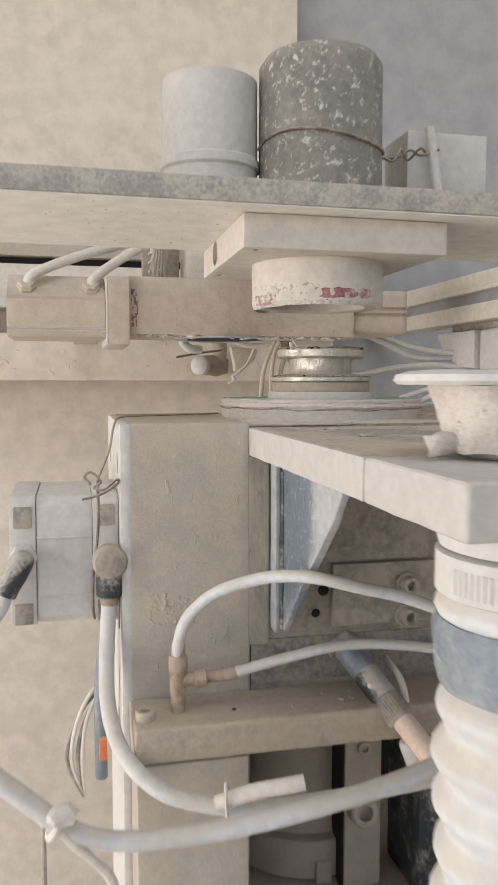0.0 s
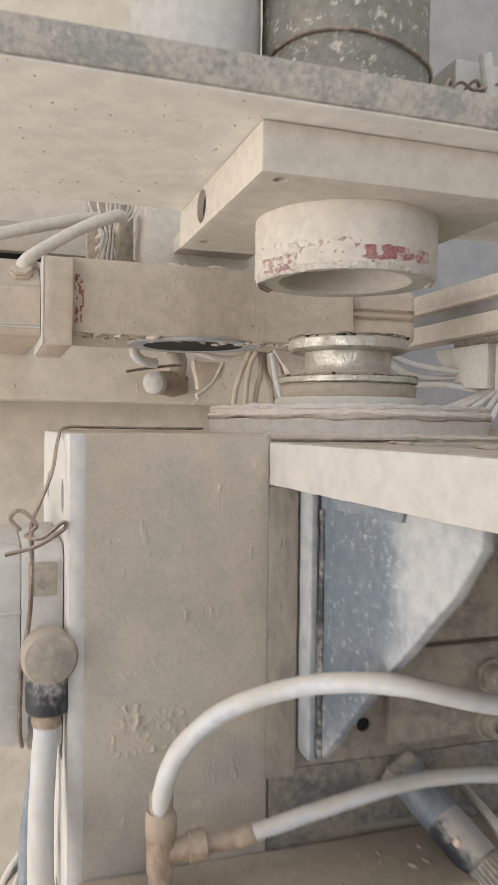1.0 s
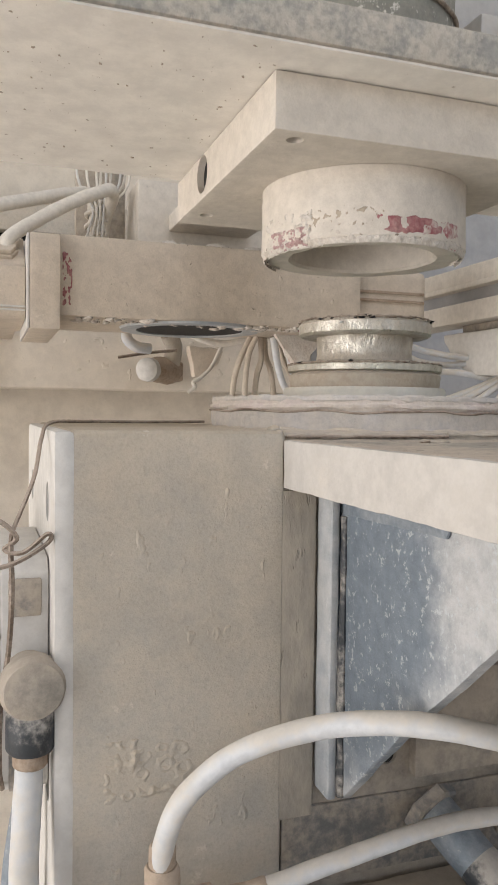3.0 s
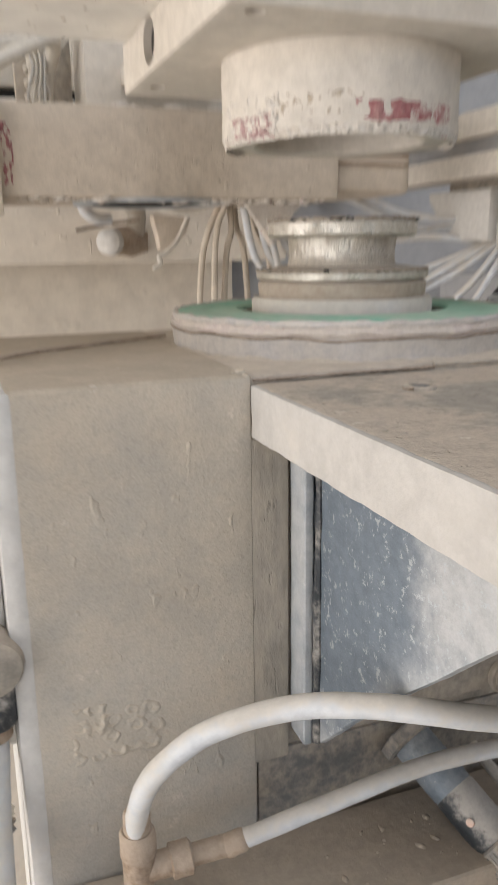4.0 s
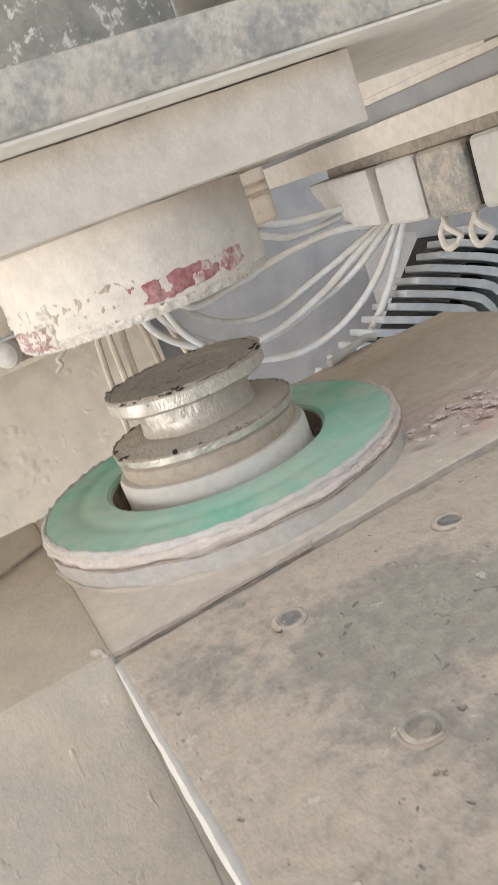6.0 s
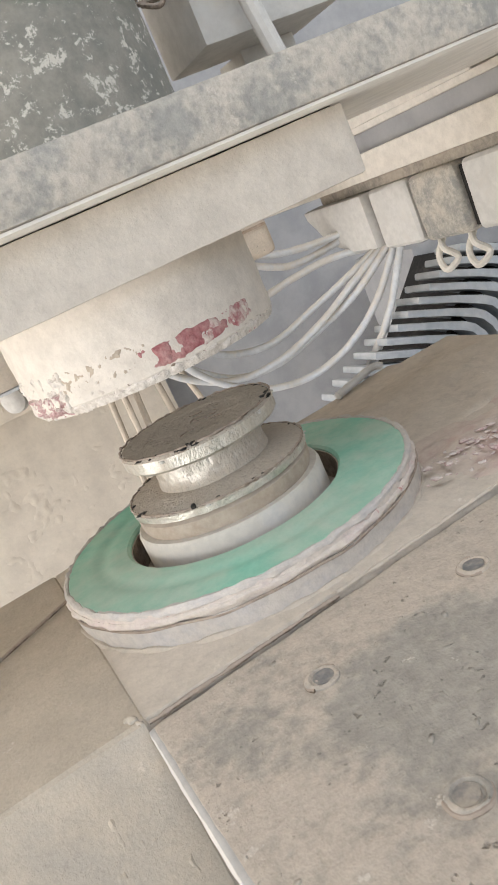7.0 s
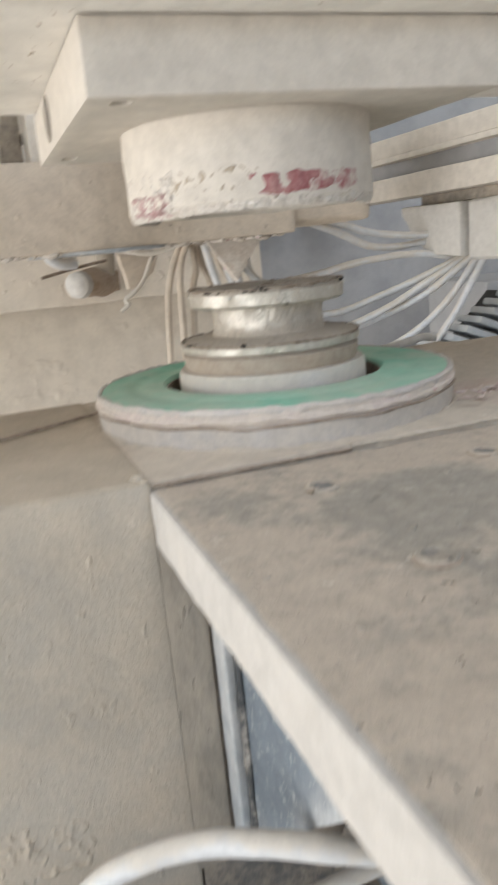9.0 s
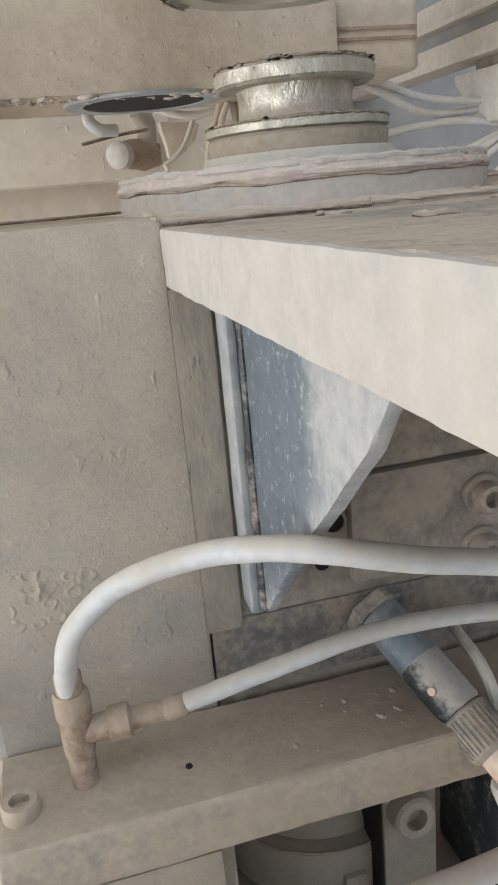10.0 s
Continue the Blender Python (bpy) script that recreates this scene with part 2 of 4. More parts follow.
        bmesh.ops.subdivide_edges(bm, edges=long, cuts=1, use_grid_fill=True)
    bm.normal_update()
    for v in bm.verts:
        p = v.co * scale + Vector((seed, seed * 1.7, -seed))
        n = noise.noise(p) * 0.6 + noise.noise(p * 2.7) * 0.3 + noise.noise(p * 6.1) * 0.2
        if keep is None or keep(v.co):
            v.co = v.co + v.normal * n * amp
    return bm


def lathe(profile, centre, n=48, axis=(0, 0, 1), bm=None, a0=0.0, a1=360.0):
    """Turns (radius, height) pairs round an axis through centre."""
    bm = bm or bmesh.new()
    rot = Vector((0, 0, 1)).rotation_difference(Vector(axis)).to_matrix()
    full = a1 - a0 >= 360
    steps = n if full else n + 1
    rings = []
    for r, h in profile:
        ring = []
        for i in range(steps):
            a = radians(a0 + (a1 - a0) * i / n)
            ring.append(bm.verts.new(Vector(centre) + rot @ Vector((r * math.cos(a), r * math.sin(a), h))))
        rings.append(ring)
    for a, b in zip(rings, rings[1:]):
        for i in range(n):
            j = (i + 1) % steps
            bm.faces.new((a[i], a[j], b[j], b[i]))
    if full:
        for ring, (r, h) in ((rings[0], profile[0]), (rings[-1], profile[-1])):
            if r > 1e-6 and profile[0] != profile[-1]:
                bm.faces.new(ring)
    bmesh.ops.remove_doubles(bm, verts=bm.verts, dist=1e-7)
    return bm


def curve_points(pts, per=10):
    """A smooth line through the given points."""
    p = [Vector(q) for q in pts]
    p = [2 * p[0] - p[1]] + p + [2 * p[-1] - p[-2]]
    out = []
    for a, b, c, d in zip(p, p[1:], p[2:], p[3:]):
        for i in range(per):
            t = i / per
            out.append(0.5 * (2 * b + (c - a) * t + (2 * a - 5 * b + 4 * c - d) * t * t + (3 * b - a - 3 * c + d) * t ** 3))
    return out + [p[-2]]


def tube(pts, r, n=12, per=10, bm=None, lump=0.0, scale=120.0):
    """A round hose of radius r along a smooth line through pts."""
    bm = bm or bmesh.new()
    line = curve_points(pts, per)
    side = None
    rings = []
    for i, p in enumerate(line):
        way = (line[min(i + 1, len(line) - 1)] - line[max(i - 1, 0)]).normalized()
        if side is None:
            side = way.cross(Vector((0.3, 0.2, 1))).normalized()
        side = (side - way * side.dot(way)).normalized()
        other = way.cross(side)
        ring = []
        for k in range(n):
            a = 2 * math.pi * k / n
            d = side * math.cos(a) + other * math.sin(a)
            rr = r + (lump * noise.noise((p + d * r) * scale) if lump else 0)
            ring.append(bm.verts.new(p + d * rr))
        rings.append(ring)
    for a, b in zip(rings, rings[1:]):
        for k in range(n):
            bm.faces.new((a[k], a[(k + 1) % n], b[(k + 1) % n], b[k]))
    bm.faces.new(rings[0])
    bm.faces.new(rings[-1])
    return bm


def prism(outline, x0, x1, axis="x", bevel=0.0, bm=None):
    """A plate with the given outline in the plane across axis, from x0 to x1."""
    bm = bm or bmesh.new()

    def at(u, v, w):
        return {"x": (w, u, v), "y": (u, w, v), "z": (u, v, w)}[axis]

    lo = [bm.verts.new(at(u, v, x0)) for u, v in outline]
    hi = [bm.verts.new(at(u, v, x1)) for u, v in outline]
    faces = [bm.faces.new(lo), bm.faces.new(hi)]
    for i in range(len(lo)):
        j = (i + 1) % len(lo)
        faces.append(bm.faces.new((lo[i], lo[j], hi[j], hi[i])))
    if bevel:
        edges = list({e for f in faces for e in f.edges})
        bmesh.ops.bevel(bm, geom=edges, offset=bevel, segments=2, profile=0.6, affect="EDGES")
    return bm


def hexagon(centre, r, h, axis=(0, 0, 1), bm=None):
    return lathe([(r * 0.92, 0), (r, h * 0.12), (r, h * 0.85), (r * 0.9, h)], centre, 6, axis, bm)


def socket_head(centre, r, h, axis=(0, 0, 1)):
    """A screw head with a recess."""
    return lathe([(r * 0.98, 0), (r, h * 0.8), (r * 0.9, h), (r * 0.55, h), (r * 0.5, h * 0.4), (0.0, h * 0.35)], centre, 20, axis)


def cut(ob, *tools):
    """Cuts the given bmeshes, in world coordinates, out of ob."""
    for bm in tools:
        bmesh.ops.translate(bm, verts=bm.verts, vec=-origin(ob))
        bmesh.ops.recalc_face_normals(bm, faces=bm.faces)
        me = bpy.data.meshes.new("tool")
        bm.to_mesh(me)
        bm.free()
        tool = new("tool", me)
        tool.matrix_world = Matrix.Translation(origin(ob))
        mod = ob.modifiers.new("cut", "BOOLEAN")
        mod.operation, mod.object, mod.solver = "DIFFERENCE", tool, "EXACT"
        bpy.context.view_layer.update()
        done = bpy.data.meshes.new_from_object(ob.evaluated_get(bpy.context.evaluated_depsgraph_get()))
        ob.modifiers.remove(mod)
        bpy.data.objects.remove(tool)
        ob.data = done
    ob.data.set_sharp_from_angle(angle=radians(35))
    return ob


def dust(name, bm, mat, parent, label=""):
    """Caked grains too small to pick apart, joined into one part."""
    return tagged(part(name, bm, mat, parent, label, smooth=120), kind="stuff")


def crumbs(places, r, seed=1, flat=0.6, bm=None, sub=1):
    """Small uneven lumps of caked dust at the given places."""
    bm = bm or bmesh.new()
    rnd = random.Random(seed)
    for p in places:
        g = bmesh.ops.create_icosphere(bm, subdivisions=sub, radius=1.0)
        rr = r * (0.35 + 1.3 * rnd.random() ** 2.5)
        sx, sy, turn = rnd.uniform(0.6, 1.9), rnd.uniform(0.6, 1.2), Matrix.Rotation(rnd.uniform(0, 6.3), 3, "Z")
        for v in g["verts"]:
            k = 1 + 0.7 * noise.noise(v.co * 1.9 + Vector(p) * 300)
            d = turn @ Vector((v.co.x * sx, v.co.y * sy, 0))
            v.co = Vector(p) + Vector((d.x * rr * k, d.y * rr * k, v.co.z * rr * k * flat))
    return bm


def heap(x0, x1, y0, y1, z, h, seed, n=34):
    """A low uneven heap of settled dust on a flat surface."""
    bm = bmesh.new()
    grid = []
    for i in range(n):
        for j in range(n):
            u, v = i / (n - 1), j / (n - 1)
            fall = max(0.0, 1 - (2 * u - 1) ** 2) * max(0.0, 1 - (2 * v - 1) ** 2)
            p = Vector((u * 3 + seed, v * 3 - seed, seed))
            k = 0.55 + 0.6 * noise.noise(p) + 0.3 * noise.noise(p * 2.6) + 0.2 * noise.noise(p * 6)
            grid.append(bm.verts.new((x0 + (x1 - x0) * u, y0 + (y1 - y0) * v, z - 0.0012 + h * fall ** 0.7 * k)))
    for i in range(n - 1):
        for j in range(n - 1):
            a = i * n + j
            bm.faces.new((grid[a], grid[a + n], grid[a + n + 1], grid[a + 1]))
    return bm


def relief(x0, x1, z0, z1, y, h, high, nx=90, nz=60):
    """A sheet that faces the front and comes out of the surface at y only where high(x, z) is above nought."""
    bm = bmesh.new()
    grid = []
    for i in range(nx):
        for j in range(nz):
            u, v = i / (nx - 1), j / (nz - 1)
            x, z = x0 + (x1 - x0) * u, z0 + (z1 - z0) * v
            fade = min(1.0, 12 * u, 12 * (1 - u), 12 * v, 12 * (1 - v))
            grid.append(bm.verts.new((x, y + 0.0012 * (1 - fade) - h * high(x, z) * fade, z)))
    for i in range(nx - 1):
        for j in range(nz - 1):
            a = i * nz + j
            bm.faces.new((grid[a], grid[a + nz], grid[a + nz + 1], grid[a + 1]))
    return bm


def shell(r, z0, z1, a0, a1, centre, amp, scale, seed, bias=0.0, nz=14, na=120):
    """A skin round an upright cylinder that shows only where the noise lifts it out of the surface: flaking paint or crust."""
    bm = bmesh.new()
    grid = []
    for i in range(na):
        for j in range(nz):
            u, v = i / (na - 1), j / (nz - 1)
            a, z = radians(a0 + (a1 - a0) * u), z0 + (z1 - z0) * v
            p = Vector((math.cos(a) * r, math.sin(a) * r, z)) * scale + Vector((seed, 0, -seed))
            n = noise.noise(p) + 0.55 * noise.noise(p * 2.3) + 0.3 * noise.noise(p * 5.1) + bias
            edge = min(1.0, 7 * u, 7 * (1 - u), 5 * v, 5 * (1 - v))
            rr = r + amp * (n - 1.3 * (1 - edge))
            grid.append(bm.verts.new((centre[0] + rr * math.cos(a), centre[1] + rr * math.sin(a), z)))
    for i in range(na - 1):
        for j in range(nz - 1):
            a = i * nz + j
            bm.faces.new((grid[a], grid[a + nz], grid[a + nz + 1], grid[a + 1]))
    return bm


# ---- room ----
def slab(name, b, mat, label, category):
    ob = part(name, box(*b, bevel=0), mat, smooth=0)
    tagged(ob, label, category, kind="structure")
    return ob


slab("floor", (-2.6, 3.1, -3.1, 1.9, -0.1, 0.0), M_FLOOR, "dusty grey concrete workshop floor", "floor")
roof = box(-2.6, 3.1, -3.1, -1.5, 3.4, 3.5, 0)
for b in ((-2.6, 3.1, 0.0, 1.9), (-2.6, -0.95, -1.5, 0.0), (0.95, 3.1, -1.5, 0.0)):
    box(*b, 3.4, 3.5, 0, bm=roof)
tagged(part("ceiling", roof, M_ROOM, smooth=0), "pale painted workshop ceiling with a roof light opening", "ceiling", kind="structure")
slab("wall_back", (-2.6, 3.1, 1.6, 1.7, 0.0, 3.4), M_WALL, "dust covered tan wall behind the machine", "wall")
slab("wall_front_low", (-2.5, 3.0, -3.0, -2.9, 0.0, 1.7), M_ROOM, "white wall below a wide window opening", "wall")
slab("wall_front_high", (-2.5, 3.0, -3.0, -2.9, 2.9, 3.4), M_ROOM, "white wall above a wide window opening", "wall")
slab("wall_left_low", (-2.5, -2.4, -2.9, 1.6, 0.0, 0.1), M_ROOM, "white sill below a tall doorway opening", "wall")
slab("wall_left_high", (-2.5, -2.4, -2.9, 1.6, 2.1, 3.4), M_ROOM, "white wall above a window opening", "wall")
slab("wall_left_rear", (-2.5, -2.4, 1.25, 1.6, 0.1, 2.1), M_ROOM, "white wall beside a window opening", "wall")
slab("wall_right_low", (2.9, 3.0, -2.9, 1.6, 0.0, 1.2), M_ROOM, "white wall below a window opening", "wall")
slab("wall_right_high", (2.9, 3.0, -2.9, 1.6, 2.8, 3.4), M_ROOM, "white wall above a window opening", "wall")
slab("wall_right_rear", (2.9, 3.0, 0.4, 1.6, 1.2, 2.8), M_ROOM, "white wall beside a window opening", "wall")

# ---- machine base ----
CX, CY = 0.189, 0.594
rnd = random.Random(7)
column = thing("machine_column", (0.072, 0.59, 0.0), "tan dust-covered cast machine column with rounded edges", "machine column")
body = part("body", worn(box(0.031, 0.1128, 0.509, 0.672, 0.0, 1.197, 0.003, 3), 0.009, 0.0002, 45), M_CAST, column)
side = part("side_plate", worn(box(0.0262, 0.0335, 0.5086, 0.670, 0.0, 1.1965, 0.0022), 0.012, 0.0003), M_WHITE, column, "white dusty side plate with oval slots")
slots = [(0.537, 1.169), (0.63, 1.167), (0.535, 1.062), (0.60, 1.02), (0.55, 0.985)]
cut(side, *[lathe([(0.0075, 0), (0.0075, 0.004)], (0.0255, y, z), 24, (1, 0, 0)) for y, z in slots])
for y, z in slots:
    # Near-black bolt colour puts the slot's shadow into the recess.
    part("slot_shade_bolt", lathe([(0.0055, 0.0), (0.0055, 0.0018), (0.003, 0.0022), (0.0026, 0.0008), (0.0, 0.0006)], (0.0304, y, z), 20, (-1, 0, 0)), M_DARK, column, "recessed bolt painted black as slot shade")
part("foot_block", worn(box(0.0315, 0.101, 0.462, 0.5085, 0.0, 0.9915, 0.002), 0.02, 0.0006), M_CAST, column)
pits = [(0.045 + 0.007 * (i % 5) + rnd.uniform(-.002, .002), 0.5088, 1.066 + 0.0065 * (i // 5) + rnd.uniform(-.002, .002)) for i in range(17)]


def pitted(x, z):
    k = -0.15
    for px, py, pz in pits:
        size = 0.0018 + 0.0012 * abs(math.sin(px * 4000))
        d = math.hypot(x - px, (z - pz) * 1.2) / size + 0.35 * noise.noise(Vector((x * 500, z * 500, px * 900)))
        k += 0.9 * math.exp(-(d - 0.9) ** 2 * 4)
    return k * (0.6 + 0.8 * noise.noise(Vector((x * 260, z * 260, 1.0))))


def splashed(x, z):
    p = Vector((x * 150, z * 70, 3.0))
    n = noise.noise(p) + 0.6 * noise.noise(p * 2.9) + 0.35 * noise.noise(p * 7)
    return n - 0.42 - 3.0 * max(0.0, z - 1.15)


tagged(part("pitted_dust", relief(0.041, 0.084, 1.057, 1.087, 0.5092, 0.0011, pitted), M_CAST, column, "pitted caked dust"), kind="stuff")
tagged(part("dust_runs", relief(0.034, 0.110, 1.02, 1.19, 0.5092, 0.0013, splashed, 130, 240), M_CAST, column, "soft runs of dried dust"), kind="stuff")
dust("corner_lump", crumbs([(0.110, 0.5105, 1.196), (0.1115, 0.511, 1.192), (0.1085, 0.5125, 1.1975)], 0.003, 9, 0.8, sub=2), M_CAST, column, "lump of dust on the corner")

deck = thing("machine_deck", (0.25, 0.59, 0.95), "worn tan machine deck covered in dust", "machine deck")
part("deck_plate", worn(prism([(0.1118, 0.5105), (0.385, 0.5105), (0.395, 0.62), (0.345, 0.70), (0.1118, 0.672)], 1.172, 1.1965, "z", 0.0015), 0.010, 0.0007), M_DECK, deck)
housing = part("gear_housing", worn(box(0.1134, 0.33, 0.5125, 0.672, 0.9855, 1.1718, 0.002), 0.010, 0.0006), M_HOUSE, deck, "grey-brown dusty gear housing")
for x, z, r in ((0.160, 1.0635, 0.0033), (0.1655, 1.0795, 0.0042)):
    rim = part("hole_rim", lathe([(r * 1.35, 0), (r * 1.3, 0.0010), (r * 1.05, 0.0012), (r * 0.95, 0.0004)], (x, 0.5125, z), 20, (0, -1, 0)), M_HOUSE, deck)
    # Nothing is bored here; a black disc paints the hole's inner shade.
    part("bolt_hole_shade", lathe([(r * 1.0, 0), (r * 0.98, 0.0006), (0.0, 0.0005)], (x, 0.5125, z), 20, (0, -1, 0)), M_DARK, rim, "black disc painted as bolt hole shade")
part("upper_pad", worn(box(0.150, 0.242, 0.5065, 0.5145, 1.1005, 1.168, 0.0015), 0.01, 0.0005), M_HOUSE, deck)
part("lower_pad", worn(box(0.171, 0.248, 0.5075, 0.5145, 1.054, 1.098, 0.0015), 0.01, 0.0005), M_HOUSE, deck)
part("worn_band", worn(box(0.1136, 0.262, 0.5112, 0.5135, 1.0165, 1.0475, 0.0006), 0.006, 0.0008, 120), M_FLAKE, deck, "flaked dark paint band")
part("worn_strip", worn(box(0.1115, 0.1257, 0.5094, 0.5135, 1.045, 1.174, 0.0006), 0.006, 0.0004, 120), M_STRIP, deck, "flaked grey strip beside the column")
for x, z in ((0.226, 1.082), (0.2255, 1.0595)):
    boss = part("boss", lathe([(0.0084, 0), (0.0084, 0.002), (0.0078, 0.0028), (0.006, 0.0028)], (x, 0.5075, z), 28, (0, -1, 0)), M_HOUSE, deck)
    part("socket_screw", socket_head((x, 0.5055, z), 0.0062, 0.007, (0, -1, 0)), M_HOUSE, boss)
tagged(part("dust_mound", heap(0.252, 0.36, 0.512, 0.580, 1.1965, 0.0075, 3.0), M_PINKMOUND, deck, "pinkish caked plaster mound"), kind="stuff")
tagged(part("far_mound", heap(0.22, 0.39, 0.57, 0.695, 1.1965, 0.0090, 7.0), M_DECK, deck, "tan dust mound"), kind="stuff")
tagged(part("near_mound", heap(0.118, 0.25, 0.512, 0.56, 1.1965, 0.0035, 11.0), M_DECK, deck), kind="stuff")
reds = [(0.275 + rnd.gauss(0, .012), 0.533 + rnd.gauss(0, .008), 1.2005) for i in range(110)]
dust("plaster_rubble", crumbs(reds, 0.0013, 31, 0.3, sub=2), M_PINKCRUST, deck, "broken pink plaster bits")

shelf = thing("shelf_plate", (0.19, 0.36, 1.175), "thick white-edged steel shelf plate with dusty screws", "shelf plate")
part("plate", worn(box(0.1125, 0.36, 0.302, 0.5095, 1.1752, 1.1935, 0.0018, 3), 0.006, 0.0006, 70), M_SHELF, shelf)
part("edge_strip", worn(box(0.1112, 0.1140, 0.302, 0.5085, 1.1750, 1.1933, 0.0010, 2), 0.005, 0.0006, 90), M_EDGE, shelf, "white scuffed edge")
part("end_block", worn(box(0.1112, 0.36, 0.218, 0.3014, 1.1745, 1.1935, 0.0022, 3), 0.008, 0.0005), M_EDGE, shelf)
for x, y, a0 in ((0.159, 0.479, 20), (0.159, 0.416, 150), (0.219, 0.481, 60), (0.219, 0.418, 200)):
    screw = part("screw", worn(lathe([(0.0054, 0.0), (0.0053, 0.0007), (0.0047, 0.0012), (0.0041, 0.0012), (0.0037, 0.0007), (0.0035, 0.0003), (0.0, 0.0003)], (x, y, 1.1934), 28), 0.0016, 0.0006, 260), M_SHELF, shelf, "dust-filled socket screw")
    part("socket_floor", worn(lathe([(0.0035, 0.0), (0.0033, 0.0005), (0.0, 0.00055)], (x + 0.0006 * math.cos(radians(a0)), y + 0.0006 * math.sin(radians(a0)), 1.1936), 18), 0.0012, 0.0005, 400), M_FLAKE, screw, "dark worn socket")
    # Dark arc tube stands in for the shadow beside the screw's rim.
    arc = [(x + 0.0054 * math.cos(radians(a0 + 14 * k)), y + 0.0054 * math.sin(radians(a0 + 14 * k)), 1.1936 + 0.0002 * math.sin(k)) for k in range(15)]
    part("screw_shadow_arc", tube(arc, 0.0005, 6, 3, lump=0.0006), M_WIRE, screw, "dark tube painted as a shadow arc round a screw")
part("seam_crack", tube([(0.1128 + 0.008 * k, 0.5100 + 0.0005 * noise.noise(Vector((k * 1.7, 0, 0))), 1.1946) for k in range(10)], 0.0008, 6, 4, lump=0.0006, scale=300), M_WIRE, shelf, "dark crack along the deck joint")
part("seam_ridge", tube([(0.1848 + 0.010 * k, 0.5102 + 0.0012 * noise.noise(Vector((k * 1.3, 2, 0))), 1.1955) for k in range(18)], 0.0008, 6, 4, lump=0.0012, scale=200), M_DECK, shelf, "pale dust ridge along the deck joint")
grit = [(rnd.uniform(0.118, 0.26), rnd.uniform(0.36, 0.505), 1.1934) for i in range(150)]
dust("grit", crumbs(grit, 0.0006, 11, 0.5), M_SHELF, shelf, "scattered dust grains")
flakes = [(0.187 + rnd.gauss(0, .012), 0.449 + rnd.gauss(0, .012), 1.1933) for i in range(26)]
dust("scrape", crumbs(flakes, 0.0016, 12, 0.2), M_SHELF, shelf, "scraped dust flakes")

gusset = thing("gusset_bracket", (0.137, 0.46, 1.05), "blue-grey triangular steel gusset under the shelf", "bracket")
part("rib", worn(prism([(0.511, 1.1748), (0.384, 1.1748), (0.384, 1.165), (0.398, 1.148), (0.452, 1.100), (0.4965, 1.0565), (0.511, 1.0545)], 0.1320, 0.1365, "x", 0.0012), 0.007, 0.0005), M_RIB, gusset)
part("top_band", worn(prism([(0.496, 1.1742), (0.425, 1.1742), (0.428, 1.1675), (0.496, 1.1660)], 0.1306, 0.1318, "x", 0.0005), 0.005, 0.0005, 90), M_BLUE, gusset, "raised band under the shelf")
part("flange", worn(box(0.1270, 0.1310, 0.4985, 0.5115, 1.0555, 1.173, 0.0015, 3), 0.007, 0.0005), M_PALEBLUE, gusset, "pale dusty flange strip")
part("weld", tube([(0.1316, 0.4965, 1.058), (0.1316, 0.4965, 1.11), (0.1316, 0.4965, 1.165)], 0.0017, 8, 12, lump=0.0012), M_BLACK, gusset, "dark weld seam")

ledge = thing("ledge_bar", (0.13, 0.485, 0.9925), "dusty horizontal steel ledge bar bolted to the column", "ledge")
part("bar", worn(box(0.0305, 0.26, 0.4605, 0.5083, 0.9925, 1.0145, 0.0022, 3), 0.007, 0.0007), M_LEDGE, ledge)
part("bolt", worn(socket_head((0.0385, 0.477, 1.0142), 0.0064, 0.006), 0.004, 0.0003, 200), M_LEDGE, ledge, "dust-caked bolt")
# Small black disc on the bar, painted as the shade in a hole.
part("hole", lathe([(0.0013, 0.0), (0.0012, 0.0006), (0.0, 0.0006)], (0.095, 0.4785, 1.0146), 12), M_DARK, ledge)
lumps = [(rnd.uniform(0.13, 0.18), rnd.uniform(0.467, 0.495), 1.0145) for i in range(26)]
dust("dust_crumbs", crumbs(lumps, 0.0011, 13, 0.7), M_LEDGE, ledge)

# motor in the bay under the ledge
bay = thing("lower_bay", (0.2, 0.58, 0.0), "brown dusty floor and back of the bay under the ledge", "machine frame")
part("bay_floor", worn(box(0.102, 0.42, 0.42, 0.710, 0.0, 0.828, 0.002), 0.03, 0.001), M_RUST, bay)
# Bay back coloured near-black to stand in for the cavity's shade.
part("bay_back", worn(box(0.1135, 0.42, 0.702, 0.709, 0.829, 0.985, 0.001), 0.03, 0.0005), M_DARK, bay, "back panel blackened as the bay's shade")
motor = thing("drive_motor", (0.185, 0.627, 0.828), "dusty vertical motor with a round bolted foot flange", "motor")
part("motor_body", worn(lathe([(0.052, 0.860), (0.052, 0.868), (0.050, 0.872), (0.050, 0.984), (0.0, 0.984)], (0.185, 0.627, 0), 56), 0.01, 0.0005), M_CAST, motor)
part("foot_flange", worn(lathe([(0.058, 0.8285), (0.0615, 0.831), (0.0618, 0.857), (0.0600, 0.8615), (0.0520, 0.8625)], (0.185, 0.627, 0), 64), 0.007, 0.0006), M_CAST, motor)
part("flange_seam", tube([(0.185 + 0.0605 * math.cos(radians(180 + 6 * k)), 0.627 + 0.0605 * math.sin(radians(180 + 6 * k)), 0.8612) for k in range(31)], 0.0009, 6, 3, lump=0.0005), M_RUST, motor, "brown dusty seam")
part("flange_lug", worn(box(0.179, 0.192, 0.562, 0.569, 0.8285, 0.846, 0.002, 2), 0.005, 0.0004), M_CAST, motor)
part("side_plate", worn(box(0.198, 0.228, 0.552, 0.575, 0.8285, 0.984, 0.0015, 2), 0.01, 0.0003), M_CAST, motor)
